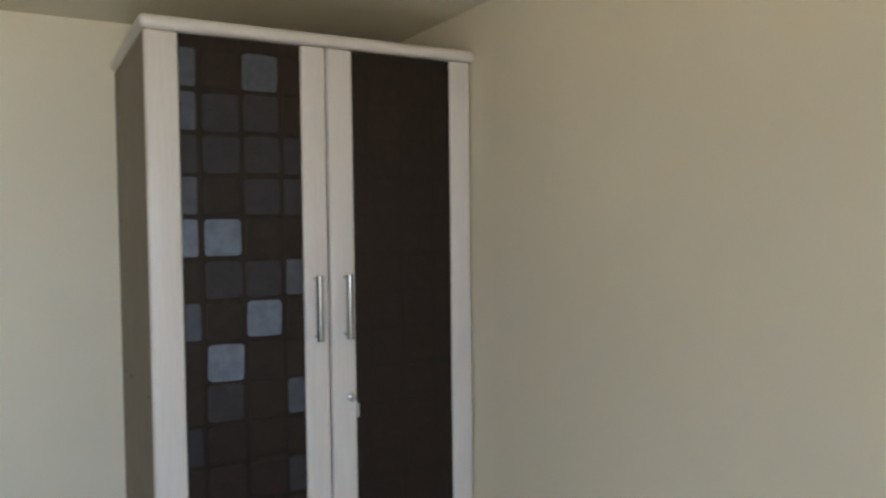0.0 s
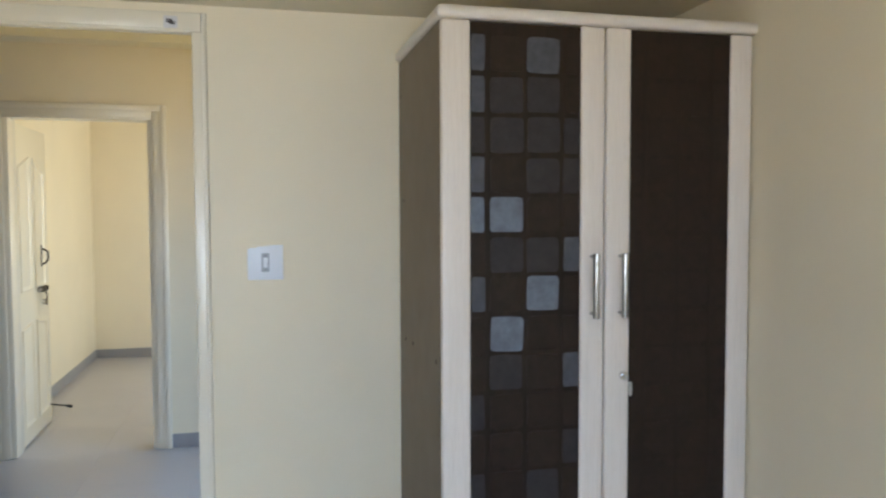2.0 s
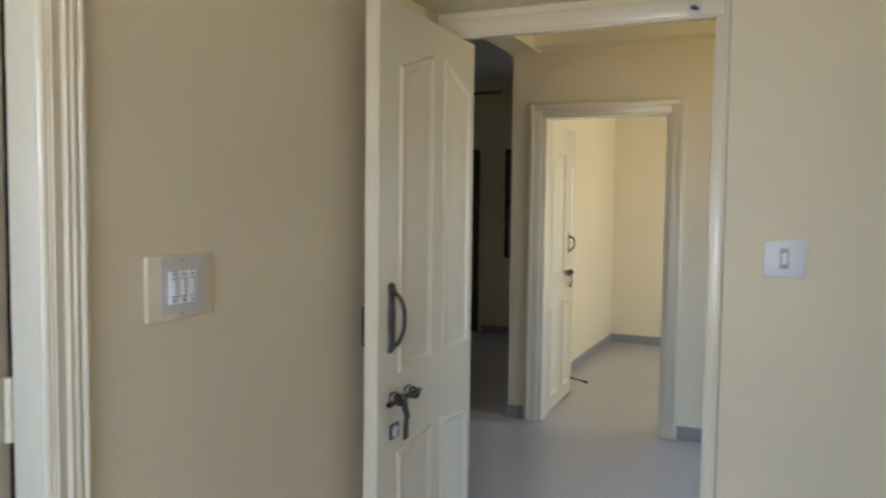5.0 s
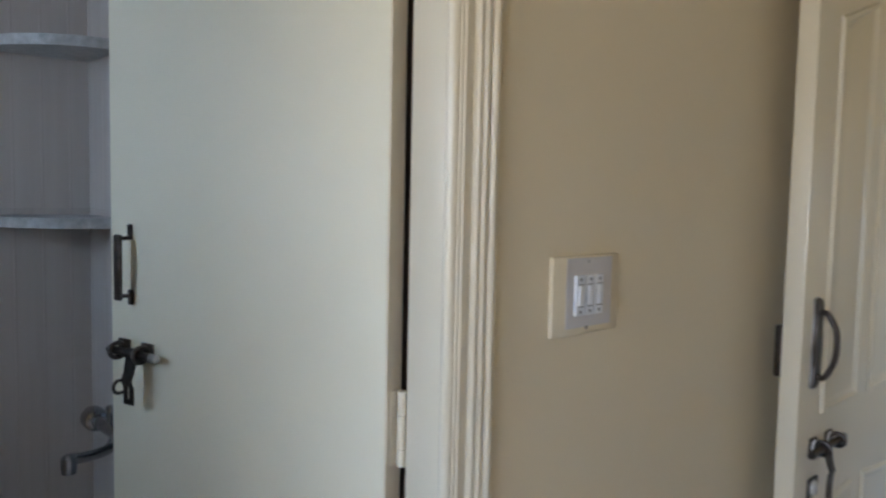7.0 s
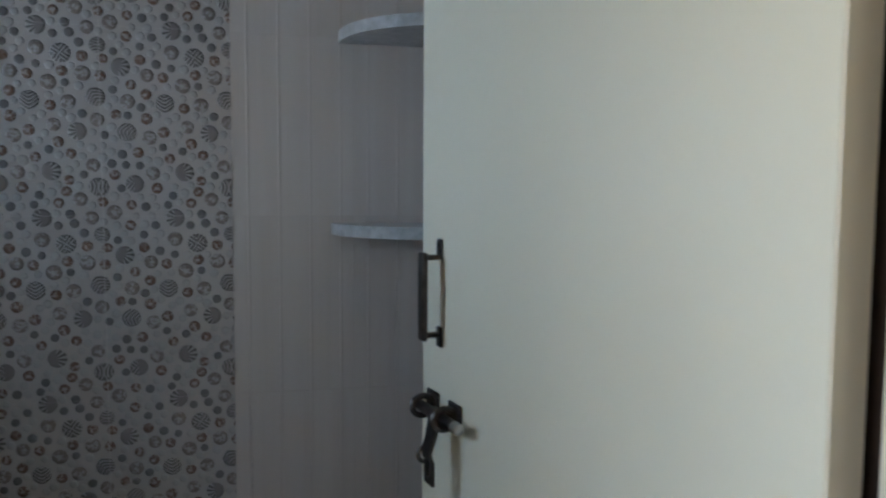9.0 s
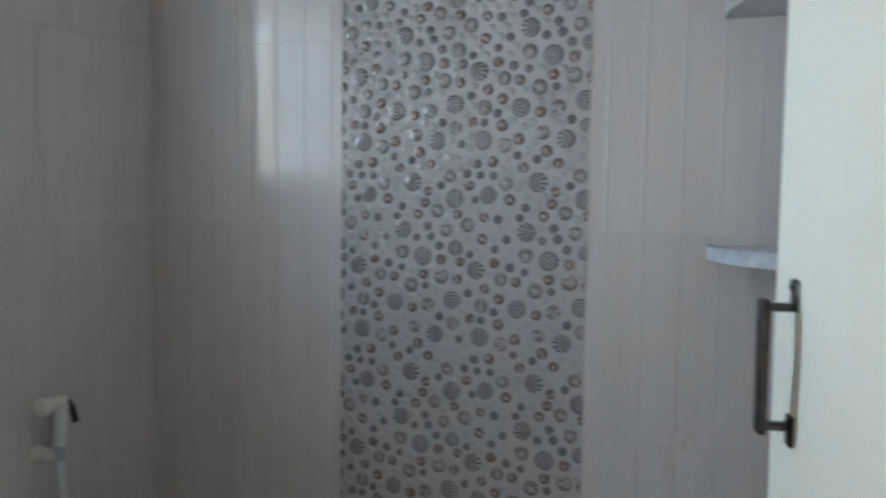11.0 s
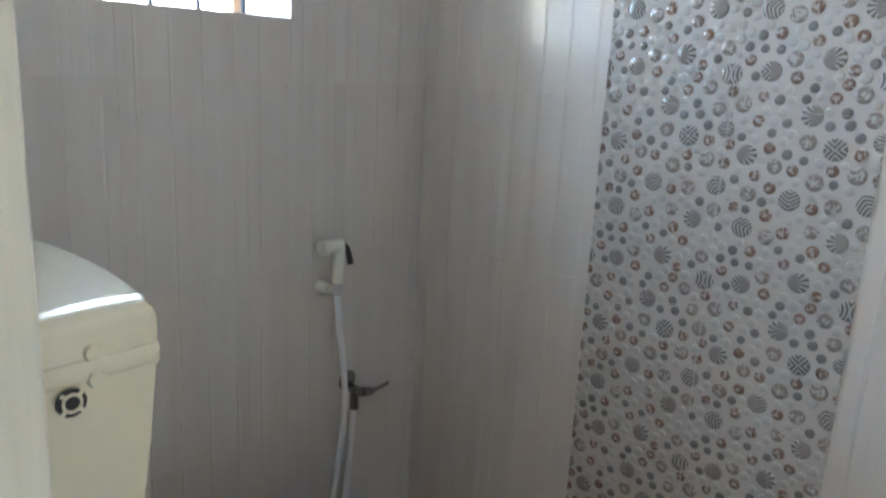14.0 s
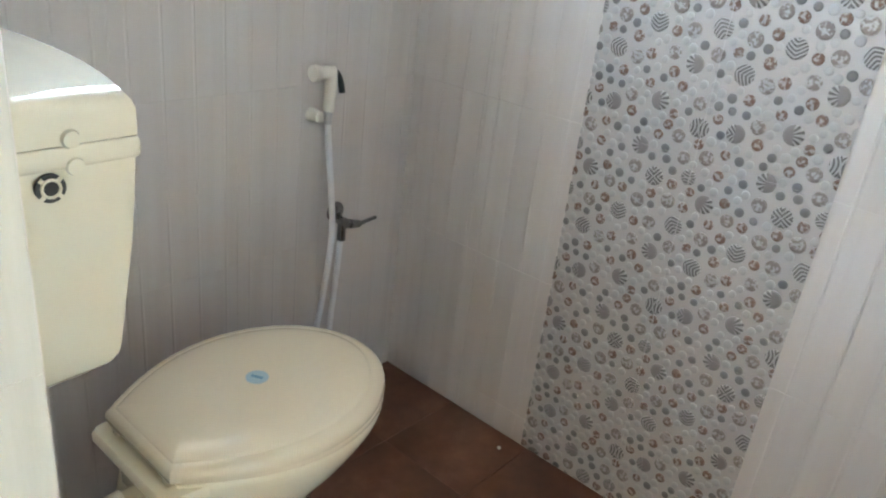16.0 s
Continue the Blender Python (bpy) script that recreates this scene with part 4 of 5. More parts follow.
bowl_rings = []
for z, x0, x1, h in ((0.0, -0.06, -0.34, 0.105), (0.03, -0.06, -0.335, 0.10), (0.16, -0.055, -0.32, 0.095), (0.28, -0.03, -0.37, 0.12), (0.38, -0.01, -0.43, 0.155), (0.43, -0.030, -0.49, 0.185), (0.465, -0.030, -0.520, 0.200), (0.488, -0.030, -0.535, 0.208), (0.504, -0.030, -0.540, 0.210), (0.512, -0.030, -0.536, 0.208), (0.516, -0.030, -0.528, 0.203)):
    bowl_rings.append(seat_ring(0.0, z, x0, x1, h))
part("bowl", loft(bowl_rings), M_CERAMIC, pan)
part("rear_deck", loft([[(x, y, z) for x, y in ((-0.15, -w - 0.02), (-0.003 - d, -w), (0.005 - d, -w + 0.008), (0.005 - d, w - 0.008), (-0.003 - d, w), (-0.15, w + 0.02))] for w, d, z in ((0.060, 0.040, 0.43), (0.080, 0.030, 0.472), (0.121, 0.006, 0.484), (0.128, 0.0, 0.490), (0.128, 0.0, 0.507), (0.125, 0.003, 0.5125))]), M_CERAMIC, pan)
part("flush_horn", put_tube(bmesh.new(), [(-0.02, 0, 0.40), (0.06, 0, 0.40), (0.14, 0, 0.385), (0.268, 0, 0.36)], 0.045, 18), M_CERAMIC, pan)
part("pedestal_back", loft([[(x, y, z) for x, y in ((-0.10, -w), (-0.03, -w), (-0.022, -w + 0.02), (-0.022, w - 0.02), (-0.03, w), (-0.10, w))] for w, z in ((0.09, 0.0), (0.085, 0.2), (0.095, 0.44))]), M_CERAMIC, pan)
seat = part("seat", loft([seat_ring(-0.010, 0.514, -0.040), seat_ring(0.000, 0.516, -0.040), seat_ring(0.001, 0.524, -0.040), seat_ring(-0.004, 0.5285, -0.040)]), M_LID, pan)
lid = part("lid", loft([seat_ring(-0.006, 0.528, -0.018), seat_ring(0.003, 0.531, -0.018), seat_ring(0.005, 0.538, -0.018), seat_ring(0.001, 0.548, -0.018), seat_ring(-0.012, 0.5545, -0.018), seat_ring(-0.030, 0.557, -0.018), seat_ring(-0.040, 0.5575, -0.018), seat_ring(-0.044, 0.5600, -0.018), seat_ring(-0.052, 0.5625, -0.018), seat_ring(-0.070, 0.5658, -0.018), seat_ring(-0.10, 0.5690, -0.018), seat_ring(-0.15, 0.5715, -0.018), seat_ring(-0.22, 0.5730, -0.018), seat_ring(-0.34, 0.5735, -0.018)]), M_LID, pan, "closed ivory plastic lid")
part("sticker", loft([[(-0.266 + 0.022 * math.cos(a), -0.002 + 0.022 * math.sin(a), z) for a in [2 * math.pi * i / 24 for i in range(24)]] for z in (0.5725, 0.5744)]), M_STICKER, lid, "round pale blue sticker")
bar = part("sticker_mark", box(-0.012, -0.0035, 0.5740, 0.012, 0.0035, 0.5750), M_STICKER2, lid)
bar.location, bar.rotation_euler = (-0.266, -0.002, 0), (0, 0, radians(118))
for y in (-0.085, 0.085):
    part("lid_hinge", put_rod(box(-0.036, y - 0.010, 0.506, -0.020, y + 0.010, 0.530, 0.004), (-0.025, y - 0.016, 0.527), (-0.025, y + 0.016, 0.527), 0.0065, None, 12), M_LID, pan)

ci = thing("cistern", BE, 0.01, 0.877, "ivory plastic flushing cistern hung on the tiled wall", "cistern")


def tank_ring(half, side, mid, z, n=14):
    """The cistern's outline: flat at the wall, bowed at its front."""
    pts = [(-0.002, -half, z), (-side * 0.55, -half, z)]
    for k in range(n + 1):
        t = -1 + 2 * k / n
        y = t * half * 0.985
        pts.append((-(side + (mid - side) * (1 - abs(t) ** 2.2)), y, z))
    pts += [(-side * 0.55, half, z), (-0.002, half, z)]
    return pts


part("tank", loft([tank_ring(0.216, 0.104, 0.128, -0.022), tank_ring(0.226, 0.124, 0.148, -0.0195), tank_ring(0.232, 0.140, 0.164, -0.012), tank_ring(0.2355, 0.150, 0.174, 0.0), tank_ring(0.2365, 0.154, 0.178, 0.016), tank_ring(0.238, 0.176, 0.202, 0.16), tank_ring(0.239, 0.184, 0.211, 0.249)]), M_IVORY, ci)
part("tank_band", loft([tank_ring(0.2395, 0.187, 0.214, 0.247), tank_ring(0.242, 0.1885, 0.2155, 0.251), tank_ring(0.242, 0.1885, 0.2155, 0.267), tank_ring(0.2395, 0.187, 0.214, 0.271)]), M_IVORY, ci)
part("tank_lid", loft([tank_ring(0.2395, 0.187, 0.214, 0.272), tank_ring(0.240, 0.187, 0.214, 0.302), tank_ring(0.238, 0.183, 0.211, 0.312), tank_ring(0.230, 0.178, 0.206, 0.319), tank_ring(0.20, 0.15, 0.175, 0.322)]), M_IVORY, ci, "smooth ivory cistern lid")
for x, z in ((-0.112, 0.279), (-0.114, 0.249)):
    part("lid_clip", rod((x, 0.238, z), (x, 0.2450, z), 0.011, 0.009, 18), M_IVORY, ci)
port = part("overflow_port", rod((-0.086, 0.2395, 0.230), (-0.086, 0.2440, 0.230), 0.0158, None, 24), M_BLACK, ci, "round black overflow port with ivory spokes")
for k in range(4):
    a = radians(45 + 90 * k)
    part("port_spoke", box(-0.0025, 0, 0.009, 0.0022, 0.0012, 0.0158), M_IVORY, port).matrix_local = Matrix.Translation((-0.086, 0.2437, 0.230)) @ Matrix.Rotation(a, 4, "Y")
ringm = bmesh.new()
put_tube(ringm, [(-0.086 + 0.0095 * math.cos(2 * math.pi * k / 16), 0.2447, 0.230 + 0.0095 * math.sin(2 * math.pi * k / 16)) for k in range(17)], 0.0018, 6)
part("port_ring", ringm, M_IVORY, port)
part("flush_pipe", put_tube(bmesh.new(), [(-0.075, 0, 0.01), (-0.075, 0, -0.18), (-0.080, 0, -0.36), (-0.15, 0, -0.455), (-0.24, 0, -0.46)], 0.021, 14), M_IVORY, ci, "ivory flush pipe")

# hand spray, hook and hose on the south wall
hf = thing("hand_spray", -2.198, BS, 0.898, "white plastic hand spray hanging in its wall hook", "hand spray")
part("hook", put_rod(rod((0, 0, -0.008), (0, 0.035, -0.008), 0.019, 0.015, 18), (0.0, 0.030, -0.010), (-0.018, 0.045, -0.010), 0.013, None, 12), M_HFWHITE, hf)
body = bmesh.new()
put_tube(body, [(-0.012, 0.052, 0.012), (-0.014, 0.054, 0.05), (-0.014, 0.056, 0.09), (-0.012, 0.056, 0.112)], 0.0155, 16)
put_rod(body, (-0.018, 0.056, 0.112), (0.030, 0.056, 0.112), 0.0165, 0.0175, 18)
part("grip", body, M_HFWHITE, hf)
part("nozzle", put_rod(rod((0.030, 0.056, 0.112), (0.034, 0.056, 0.112), 0.016, None, 18), (0.034, 0.056, 0.112), (0.046, 0.056, 0.112), 0.0215, 0.020, 22), M_HFWHITE, hf)
part("lever", put_tube(bmesh.new(), [(-0.026, 0.058, 0.112), (-0.036, 0.060, 0.098), (-0.043, 0.062, 0.075), (-0.046, 0.063, 0.058)], 0.0055, 8, 1.5), M_BLACK, hf, "black trigger lever")
part("connector", rod((-0.012, 0.052, -0.022), (-0.012, 0.052, 0.012), 0.0105, 0.012, 14), M_STEEL, hf)
hz = -0.898
part("hose", put_tube(bmesh.new(), [(-0.012, 0.052, -0.02), (-0.020, 0.053, -0.10), (-0.028, 0.060, -0.20), (-0.026, 0.075, -0.34), (-0.006, 0.072, -0.52), (0.012, 0.062, -0.70), (-0.014, 0.058, -0.80), (-0.050, 0.052, -0.74), (-0.066, 0.045, -0.60), (-0.086, 0.036, -0.48), (-0.096, 0.033, -0.385)], 0.0085, 12), M_HOSE, hf, "white plastic hose")

av = thing("angle_valve", -2.297, BS, 0.565, "chrome angle valve on the tiled wall", "valve")
part("flange", loft([[(r * math.cos(a), y, 0.03 + r * math.sin(a)) for a in [2 * math.pi * i / 24 for i in range(24)]] for r, y in ((0.030, 0.0), (0.030, 0.004), (0.016, 0.014))]), M_DULLCHROME, av)
part("body", put_rod(put_rod(rod((0, 0.0, 0.012), (0, 0.05, 0.012), 0.013), (0, 0.033, 0.02), (0, 0.033, -0.045), 0.0125), (0, 0.034, 0.0), (-0.03, 0.04, 0.0), 0.012), M_DULLCHROME, av)
part("lever", put_rod(rod((-0.025, 0.04, 0.0), (-0.055, 0.046, -0.004), 0.014, 0.011), (-0.055, 0.046, -0.004), (-0.115, 0.05, 0.004), 0.006, 0.005), M_DULLCHROME, av)

# wall mixer on the north wall
tap = thing("bath_mixer", -2.28, BN, 0.818, "chrome wall mixer tap with a long swivel spout", "tap")
part("body", put_rod(put_rod(rod((0.085, -0.05, 0), (-0.10, -0.05, 0), 0.019), (0.06, 0.0, 0), (0.06, -0.05, 0), 0.016), (-0.055, 0.0, 0), (-0.055, -0.05, 0), 0.016), M_DULLCHROME, tap)
for x in (-0.055, 0.06):
    part("flange", loft([[(x + r * math.cos(a), y, r * math.sin(a)) for a in [2 * math.pi * i / 24 for i in range(24)]] for r, y in ((0.032, 0.0), (0.032, -0.004), (0.017, -0.014))]), M_DULLCHROME, tap)
part("diverter", put_rod(rod((0.0, -0.05, 0.01), (0.0, -0.05, 0.050), 0.009), (0.0, -0.05, 0.050), (0.0, -0.05, 0.064), 0.013, 0.011), M_DULLCHROME, tap)
for x, d in ((-0.095, -1), (0.085, 1)):
    part("knob", loft([[(x + d * l, -0.05 + r * math.cos(a), r * math.sin(a)) for a in [2 * math.pi * i / 20 for i in range(20)]] for r, l in ((0.018, 0.0), (0.031, 0.006), (0.035, 0.022), (0.034, 0.048), (0.026, 0.058))]), M_DULLCHROME, tap)
part("spout", put_tube(bmesh.new(), [(0.05, -0.055, -0.01), (0.06, -0.072, -0.030), (0.085, -0.10, -0.030), (0.16, -0.172, -0.008), (0.20, -0.208, 0.008), (0.212, -0.220, 0.012), (0.218, -0.226, 0.004)], 0.0135, 14), M_DULLCHROME, tap)

part("spout_end", loft([[(0.214 + r * math.cos(a), -0.222 + r * math.sin(a), z) for a in [2 * math.pi * i / 18 for i in range(18)]] for r, z in ((0.010, 0.024), (0.0175, 0.018), (0.0185, 0.0), (0.0165, -0.020), (0.012, -0.022))]), M_DULLCHROME, tap)


def corner_shelf(z, r):
    n = 22
    rim = [(BW + 0.001, BN - 0.001)] + [(BW + 0.001 + r * math.sin(math.pi / 2 * k / n), BN - 0.001 - r * math.cos(math.pi / 2 * k / n)) for k in range(n + 1)]
    ob = part("corner_shelf", loft([[(x, y, zz) for x, y in rim] for zz in (z - 0.028, z)]), M_STONE, None, "", False)
    return tagged(ob, "rough-edged grey stone corner shelf set in the tiled corner", "shelf", "bathroom corner shelves")


corner_shelf(1.396, 0.300)
corner_shelf(1.875, 0.280)

# ---------------------------------------------------------------- tiles
COURSES = [-0.02, 0.070, 0.518, 0.966, 1.414, 1.862, 2.310, 2.758, TOP]
TW, GAP, TH = 0.299, 0.0003, 0.008
MESHES = {}


def ridge_tile(w, h, plain=False, low=False):
    """A glazed tile with soft edges and four fine upright ridges, in the plane y = 0 that looks to -y."""
    key = (round(w, 3), round(h, 3), plain, low)
    if key in MESHES:
        return MESHES[key]
    bm = bmesh.new()
    put_box(bm, -w / 2, -TH, -h / 2, w / 2, 0.0, h / 2)
    edges = [e for e in bm.edges if all(v.co.y < -TH * 0.5 for v in e.verts)]
    bmesh.ops.bevel(bm, geom=edges, offset=0.0003, segments=1, affect="EDGES")
    if not plain:
        k = -w / 2 + 0.038
        while k < w / 2 - 0.01:
            rings = []
            for z in (-h / 2 + 0.001, h / 2 - 0.001):
                rings.append([bm.verts.new((k + dx, -TH - dy, z)) for dx, dy in ((-0.0042, 0.0), (-0.0015, 0.0011), (0.0015, 0.0011), (0.0042, 0.0))])
            for i in range(3):
                bm.faces.new((rings[0][i], rings[0][i + 1], rings[1][i + 1], rings[1][i]))
            k += 0.0762
    MESHES[key] = mesh_of("tile", bm, M_REVEAL if plain else M_TILE_LOW if low else M_TILE)
    return MESHES[key]


def lay(parent, me, m, name="tile"):
    ob = new(name, me)
    ob.parent = parent
    ob.matrix_local = m
    return ob


def tile_wall(parent, cols, holes, to_world, turn):
    """Tiles between the column edges, cut round the openings. to_world: maps along, up to the place."""
    for a0, a1 in zip(cols, cols[1:]):
        for z0, z1 in zip(COURSES, COURSES[1:]):
            pieces = [(a0, a1, z0, z1)]
            for h0, h1, b, t in holes:
                rest = []
                for p0, p1, q0, q1 in pieces:
                    if p1 <= h0 or p0 >= h1 or q1 <= b or q0 >= t:
                        rest.append((p0, p1, q0, q1))
                        continue
                    if p0 < h0:
                        rest.append((p0, h0, q0, q1))
                    if p1 > h1:
                        rest.append((h1, p1, q0, q1))
                    c0, c1 = max(p0, h0), min(p1, h1)
                    if q0 < b:
                        rest.append((c0, c1, q0, b))
                    if q1 > t:
                        rest.append((c0, c1, t, q1))
                pieces = rest
            for p0, p1, q0, q1 in pieces:
                if p1 - p0 > 0.006 and q1 - q0 > 0.006:
                    lay(parent, ridge_tile(p1 - p0 - GAP, q1 - q0 - GAP, False, q1 < 1.42), to_world((p0 + p1) / 2, (q0 + q1) / 2) @ turn)


def columns(lo, hi, start):
    xs = [start]
    while xs[0] - TW > lo + 0.01:
        xs.insert(0, xs[0] - TW)
    while xs[-1] + TW < hi - 0.01:
        xs.append(xs[-1] + TW)
    return [lo] + xs + [hi] if xs[0] > lo + 0.001 else xs + [hi]


RZ = Matrix.Rotation
BAND = (0.102, 0.700)
# a tile looks to -y; turned so that it looks into the room
tile_wall(wall_bw, columns(BS, BAND[0], BAND[0] - TW)[:-1] + [BAND[0]], [], lambda a, z: Matrix.Translation((BW - TH, a, z)), RZ(radians(90), 4, "Z"))
tile_wall(wall_bw, columns(BAND[1], BN, BAND[1]), [], lambda a, z: Matrix.Translation((BW - TH, a, z)), RZ(radians(90), 4, "Z"))
tile_wall(wall_bs, columns(BW, BE, BW + TW), [(-2.098, -1.59, 1.56, 2.157)], lambda a, z: Matrix.Translation((a, BS - TH, z)), RZ(radians(180), 4, "Z"))
tile_wall(wall_bn, columns(BW, BE, BW + TW), [], lambda a, z: Matrix.Translation((a, BN + TH, z)), RZ(0, 4, "Z"))
wall_be = structure("wall_bath_lining", box(BE + 0.0061, BS, -0.05, BE + 0.0078, 0.368, 0.0), M_GROUT, "bathroom wall of streaked grey tiles behind the toilet", "tiled wall")
tile_wall(wall_be, columns(BS, 0.415, BS + TW), [], lambda a, z: Matrix.Translation((BE + TH - 0.001, a, z)), RZ(radians(-90), 4, "Z"))
tile_wall(wall_be, [0.415, 0.81, 1.243], [(0.0, 2.0, -1.0, 2.15)], lambda a, z: Matrix.Translation((BE + TH - 0.001, a, z)), RZ(radians(-90), 4, "Z"))
# tiled side of the doorway, inside of the frame
reveal = structure("door_reveal", box(-1.163, 0.371, -0.02, -1.064, 0.4155, 2.148), M_GROUT, "cream tiled side of the bathroom doorway", "door reveal")
for z0, z1 in zip(COURSES, COURSES[1:]):
    z0, z1 = max(z0 + 0.036, -0.02) if z0 > 0 else -0.02, min(z1 + 0.036, 2.148)
    if z1 - z0 > 0.01:
        lay(reveal, ridge_tile(0.105, z1 - z0 - GAP, True), Matrix.Translation((-1.1165, 0.409, (z0 + z1) / 2)) @ RZ(radians(180), 4, "Z"))


# pebble tiles: raised glazed discs of five kinds on one tile, the same on every tile of the band
def trim_tile(bm, w, h, foot):
    for co, no in (((0.0009, 0, 0), (-1, 0, 0)), ((w - 0.0009, 0, 0), (1, 0, 0)), ((0, 0, foot + 0.0004), (0, 0, -1)), ((0, 0, h - 0.0004), (0, 0, 1))):
        bmesh.ops.bisect_plane(bm, geom=bm.verts[:] + bm.edges[:] + bm.faces[:], plane_co=co, plane_no=no, clear_outer=True)


SLIP = -0.057      # where the drawing begins on the tile


def decor_tile_mesh(w, h, foot=0.0):
    rnd = random.Random(11)
    discs = []

    def free(x, y, r, gap):
        for X0, Y0, R0, _, _ in discs:
            dx = (x - X0 + w / 2) % w - w / 2
            dy = (y - Y0 + h / 2) % h - h / 2
            if math.hypot(dx, dy) < r + R0 + gap:
                return False
        return True
    # zebra discs: across, up, pattern (0 half fan, 1 chevrons, 2 crossed chevrons, 3 arches, 4 crossed with a grey side), turn in degrees
    for u, v, pattern, turn in ((.603, .990, 0, 180), (.044, .900, 3, 90), (.775, .852, 2, 10), (.212, .790, 0, -20), (.541, .605, 1, 90), (.022, .630, 1, -60),
                                (.882, .448, 0, 190), (.250, .447, 1, -15), (.684, .237, 0, 10), (.030, .155, 3, 0), (.300, .173, 4, 185)):
        discs.append(((u + SLIP) % 1 * w, v * h, 0.0220 * rnd.uniform(0.94, 1.05) * (0.84 if (pattern, turn) == (3, 90) else 1.0), 1, (pattern, radians(turn))))
    lace = ((.89, .09), (.97, .99), (.14, .02), (.60, .875), (.41, .75), (.93, .75), (.68, .70), (.82, .60), (.26, .61), (.03, .51), (.71, .48), (.42, .42), (.99, .27), (.44, .23))
    rust = ((.73, .07), (.27, .06), (.26, .95), (.36, .83), (.93, .84), (.78, .76), (.06, .74), (.53, .74), (.40, .65), (.69, .58), (.17, .54), (.40, .52), (.53, .45), (.74, .39), (.33, .34), (.83, .33), (.57, .31), (.15, .22), (.81, .19), (.47, .15))
    dark = ((.59, .11), (.81, .01), (.72, .95), (.84, .96), (.91, .91), (.16, .87), (.36, .90), (.38, .05), (.45, .95), (.48, .81), (.15, .67), (.80, .70), (.36, .58), (.92, .54), (.08, .43), (.52, .37), (.67, .35), (.21, .33), (.13, .28), (.34, .27), (.92, .22), (.55, .06))
    for kind, spots, r0, r1 in ((3, lace, 0.0158, 0.0182), (2, rust, 0.0118, 0.0138), (4, dark, 0.0095, 0.0112)):
        for u, v in spots:
            r, u = rnd.uniform(r0, r1), (u + SLIP) % 1
            while not free(u * w, v * h, r, 0.0008) and r > 0.006:
                r -= 0.0005
            if r > 0.006:
                discs.append((u * w, v * h, r, kind, None))
    # plain pale discs fill the rest
    for kind, count, r0, r1 in ((2, 4, 0.0115, 0.0130), (4, 4, 0.0090, 0.0105), (5, 60, 0.0085, 0.0125)):
        made = 0
        for _ in range(9000):
            if made >= count:
                break
            x, y, r = rnd.uniform(0, w), rnd.uniform(0, h), rnd.uniform(r0, r1)
            if free(x, y, r, 0.0016):
                discs.append((x, y, r, kind, None))
                made += 1
    bm = bmesh.new()
    uvl = bm.loops.layers.uv.new("UVMap")
    put_box(bm, 0, -TH, foot, w, 0, h)
    loose = []
    for x, y, r, kind, drawn in discs:
        turn = -drawn[1] if drawn else rnd.uniform(0, 2 * math.pi)
        shift = 10.0 * drawn[0] if drawn else 0.0
        for ox in (-w, 0, w):
            for oy in (-h, 0, h):
                cx, cy = x + ox, y + oy
                if not (-r < cx < w + r and -r < cy < h + r):
                    continue
                n = 18 if kind in (1, 3) else 12
                into, layer = bm, uvl
                if kind in (1, 3):
                    into = bmesh.new()
                    layer = into.loops.layers.uv.new("UVMap")
                uvs = {}
                rows = []
                for rr, hh in ((1.0, 0.0), (0.94, 0.0019), (0.80, 0.0032), (0.45, 0.0039)):
                    ring = []
                    for k in range(n):
                        a = 2 * math.pi * k / n
                        vv = into.verts.new((cx + r * rr * math.cos(a), -TH - hh * (r / 0.02) ** 0.5, cy + r * rr * math.sin(a)))
                        uvs[vv] = (rr * math.cos(a + turn) + shift, rr * math.sin(a + turn))
                        ring.append(vv)
                    rows.append(ring)
                faces = []
                for q0, q1 in zip(rows, rows[1:]):
                    for k in range(n):
                        faces.append(into.faces.new((q0[k], q0[(k + 1) % n], q1[(k + 1) % n], q1[k])))
                faces.append(into.faces.new(rows[-1]))
                for f in faces:
                    f.material_index = kind if into is bm else 0
                    f.smooth = True
                    for lp in f.loops:
                        lp[layer].uv = uvs[lp.vert]
                if into is not bm:
                    trim_tile(into, w, h, foot)
                    if len(into.faces):
                        me = bpy.data.meshes.new("zebra_disc" if kind == 1 else "lace_disc")
                        into.normal_update()
                        into.to_mesh(me)
                        me.materials.append(M_ZEBRA if kind == 1 else M_LACE)
                        loose.append(me)
                    into.free()
    trim_tile(bm, w, h, foot)
    me = bpy.data.meshes.new("pebble_tile")
    bm.normal_update()
    bm.to_mesh(me)
    bm.free()
    for m in (M_DECOR, M_ZEBRA, M_RUST, M_LACE, M_DOT, M_PALE):
        me.materials.append(m)
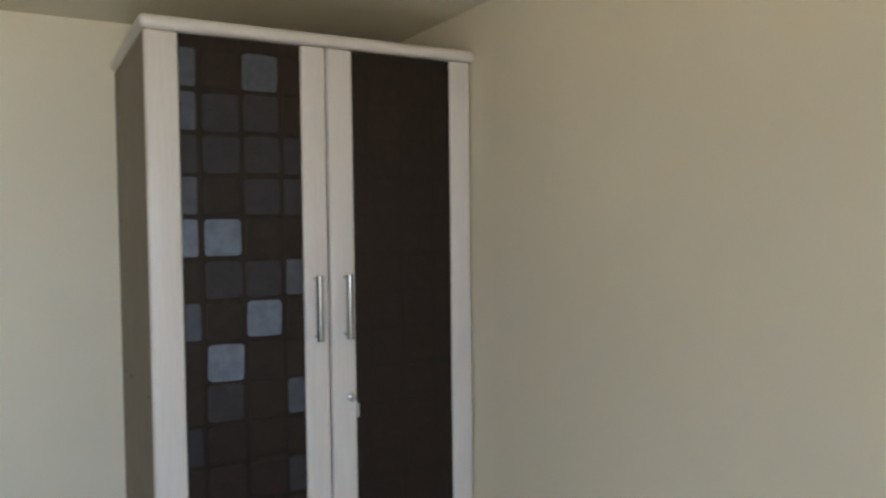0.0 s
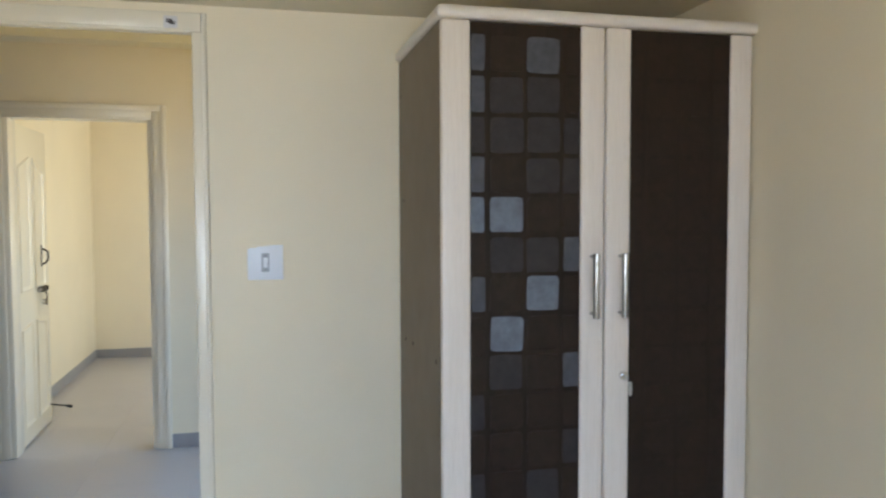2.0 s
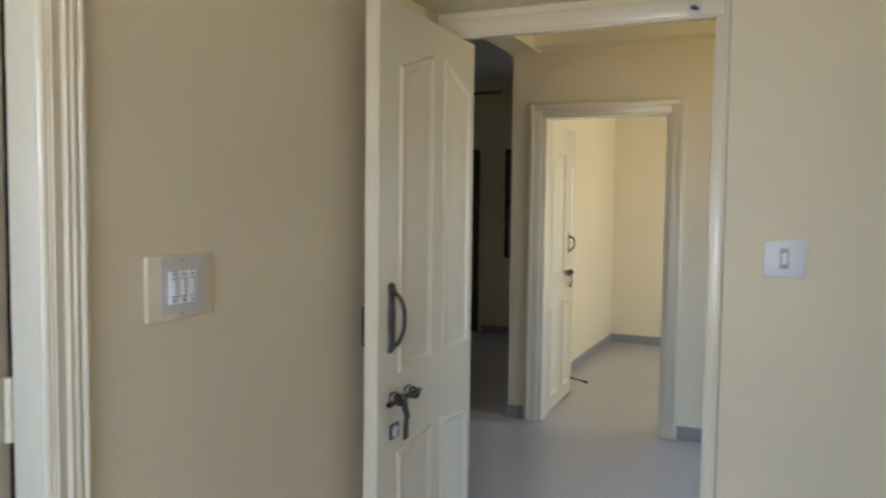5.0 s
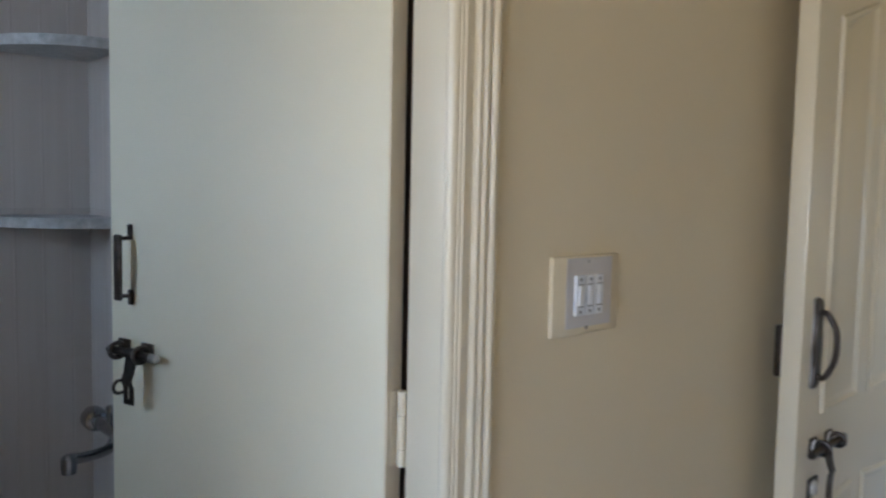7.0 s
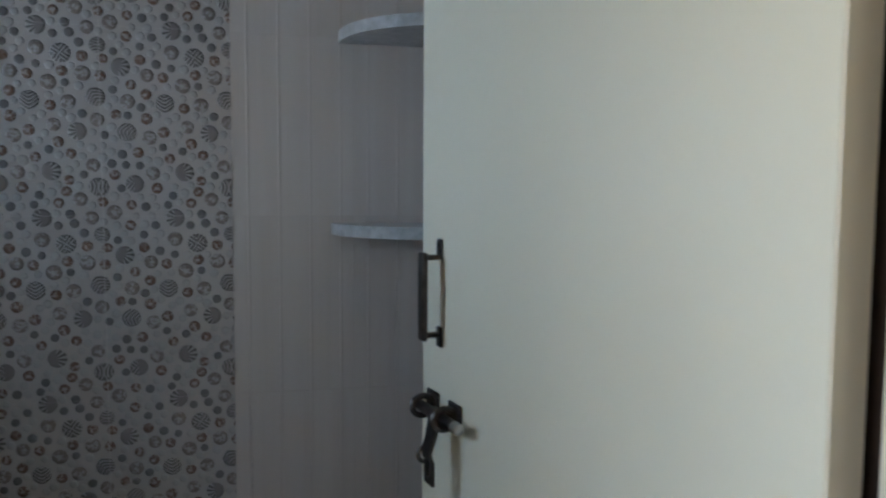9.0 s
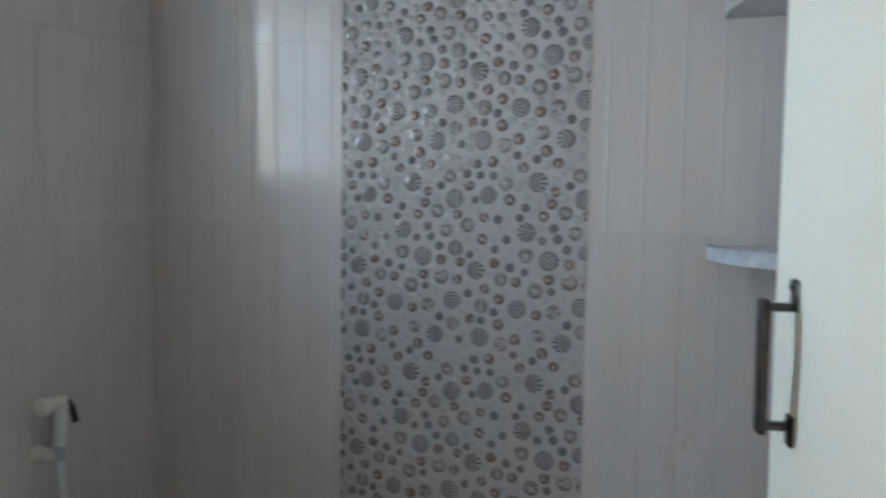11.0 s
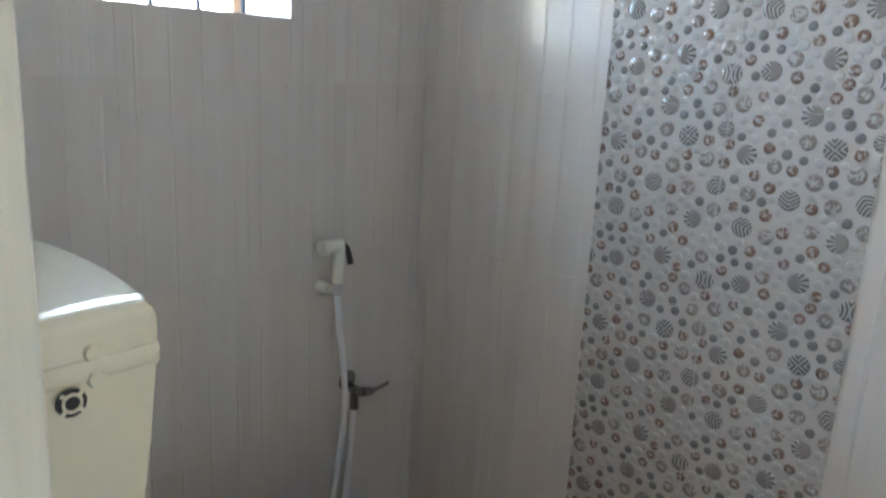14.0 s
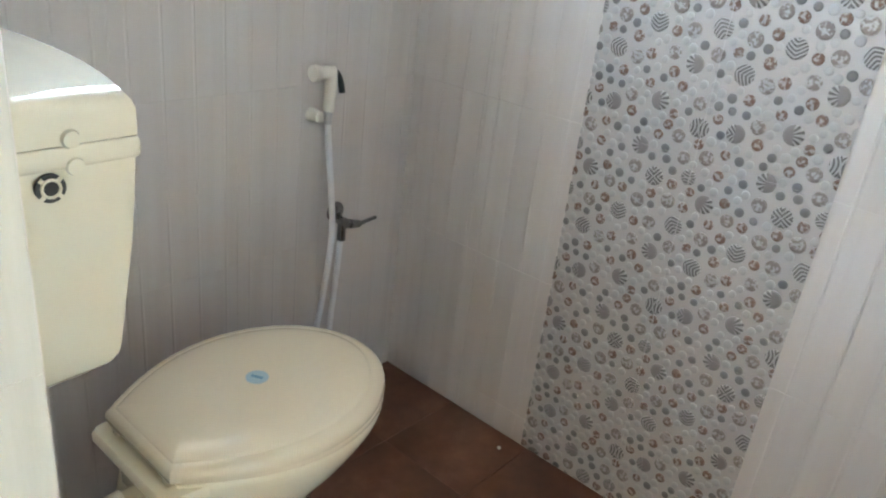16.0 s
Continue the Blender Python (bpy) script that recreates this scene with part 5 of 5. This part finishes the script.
    return me, loose


WHOLE, CUT = decor_tile_mesh(TW, 0.448), decor_tile_mesh(TW, 0.448, 0.360)
for k in range(2):
    for r in range(-1, 6):
        tile, discs_on = WHOLE if r >= 0 else CUT
        ob = lay(wall_bw, tile, Matrix.Translation((BW - TH, BAND[0] + TW * k, 0.070 + 0.448 * r)) @ RZ(radians(90), 4, "Z"), "pebble_tile")
        for disc in discs_on:
            lay(ob, disc, Matrix.Identity(4), disc.name.split(".")[0])

# bathroom floor of brown tiles
bf = structure("bath_floor", box(BW - 0.009, BS - 0.009, -0.052, -1.062, BN + 0.009, -0.024), M_BROWNGROUT, "brown tiled bathroom floor", "floor")
MESHES["brown"] = mesh_of("floor_tile", box(-0.1495, -0.1495, -0.006, 0.1495, 0.1495, 0.0, 0.0006, 1), M_BROWN)
for i in range(5):
    for j in range(6):
        x, y = BW + 0.15 + 0.3 * i, BS + 0.15 + 0.3 * j
        lay(bf, MESHES["brown"], Matrix.Translation((x, y, -0.020)), "floor_tile")

# room floors of pale vitrified tiles
rf = structure("room_floor", put_box(box(-1.062, -1.2, -0.0519, 1.58, 1.4, -0.010), -4.6, 1.4, -0.0519, 1.58, 8.64, -0.010), M_FGROUT, "pale grey vitrified tile floor", "floor")
MESHES["pale"] = mesh_of("floor_tile", box(-0.2995, -0.2995, -0.008, 0.2995, 0.2995, 0.0, 0.0004, 1), M_FLOOR)
for i in range(-5, 3):
    for j in range(-2, 15):
        x, y = 0.1 + 0.6 * i, 0.2 + 0.6 * j
        if x < -1.1 and y < 1.4:
            continue
        lay(rf, MESHES["pale"], Matrix.Translation((x, y, 0.0)), "floor_tile")

chip = part("plaster_chip", loft([[(-2.508 + r * math.cos(a) * (1 + 0.3 * math.sin(3 * a)), 0.068 + r * math.sin(a), z) for a in [2 * math.pi * i / 9 for i in range(9)]] for r, z in ((0.006, -0.0203), (0.005, -0.017), (0.002, -0.0155))]), M_SILL)
tagged(chip, "small white plaster chip on the brown tile floor", "debris")
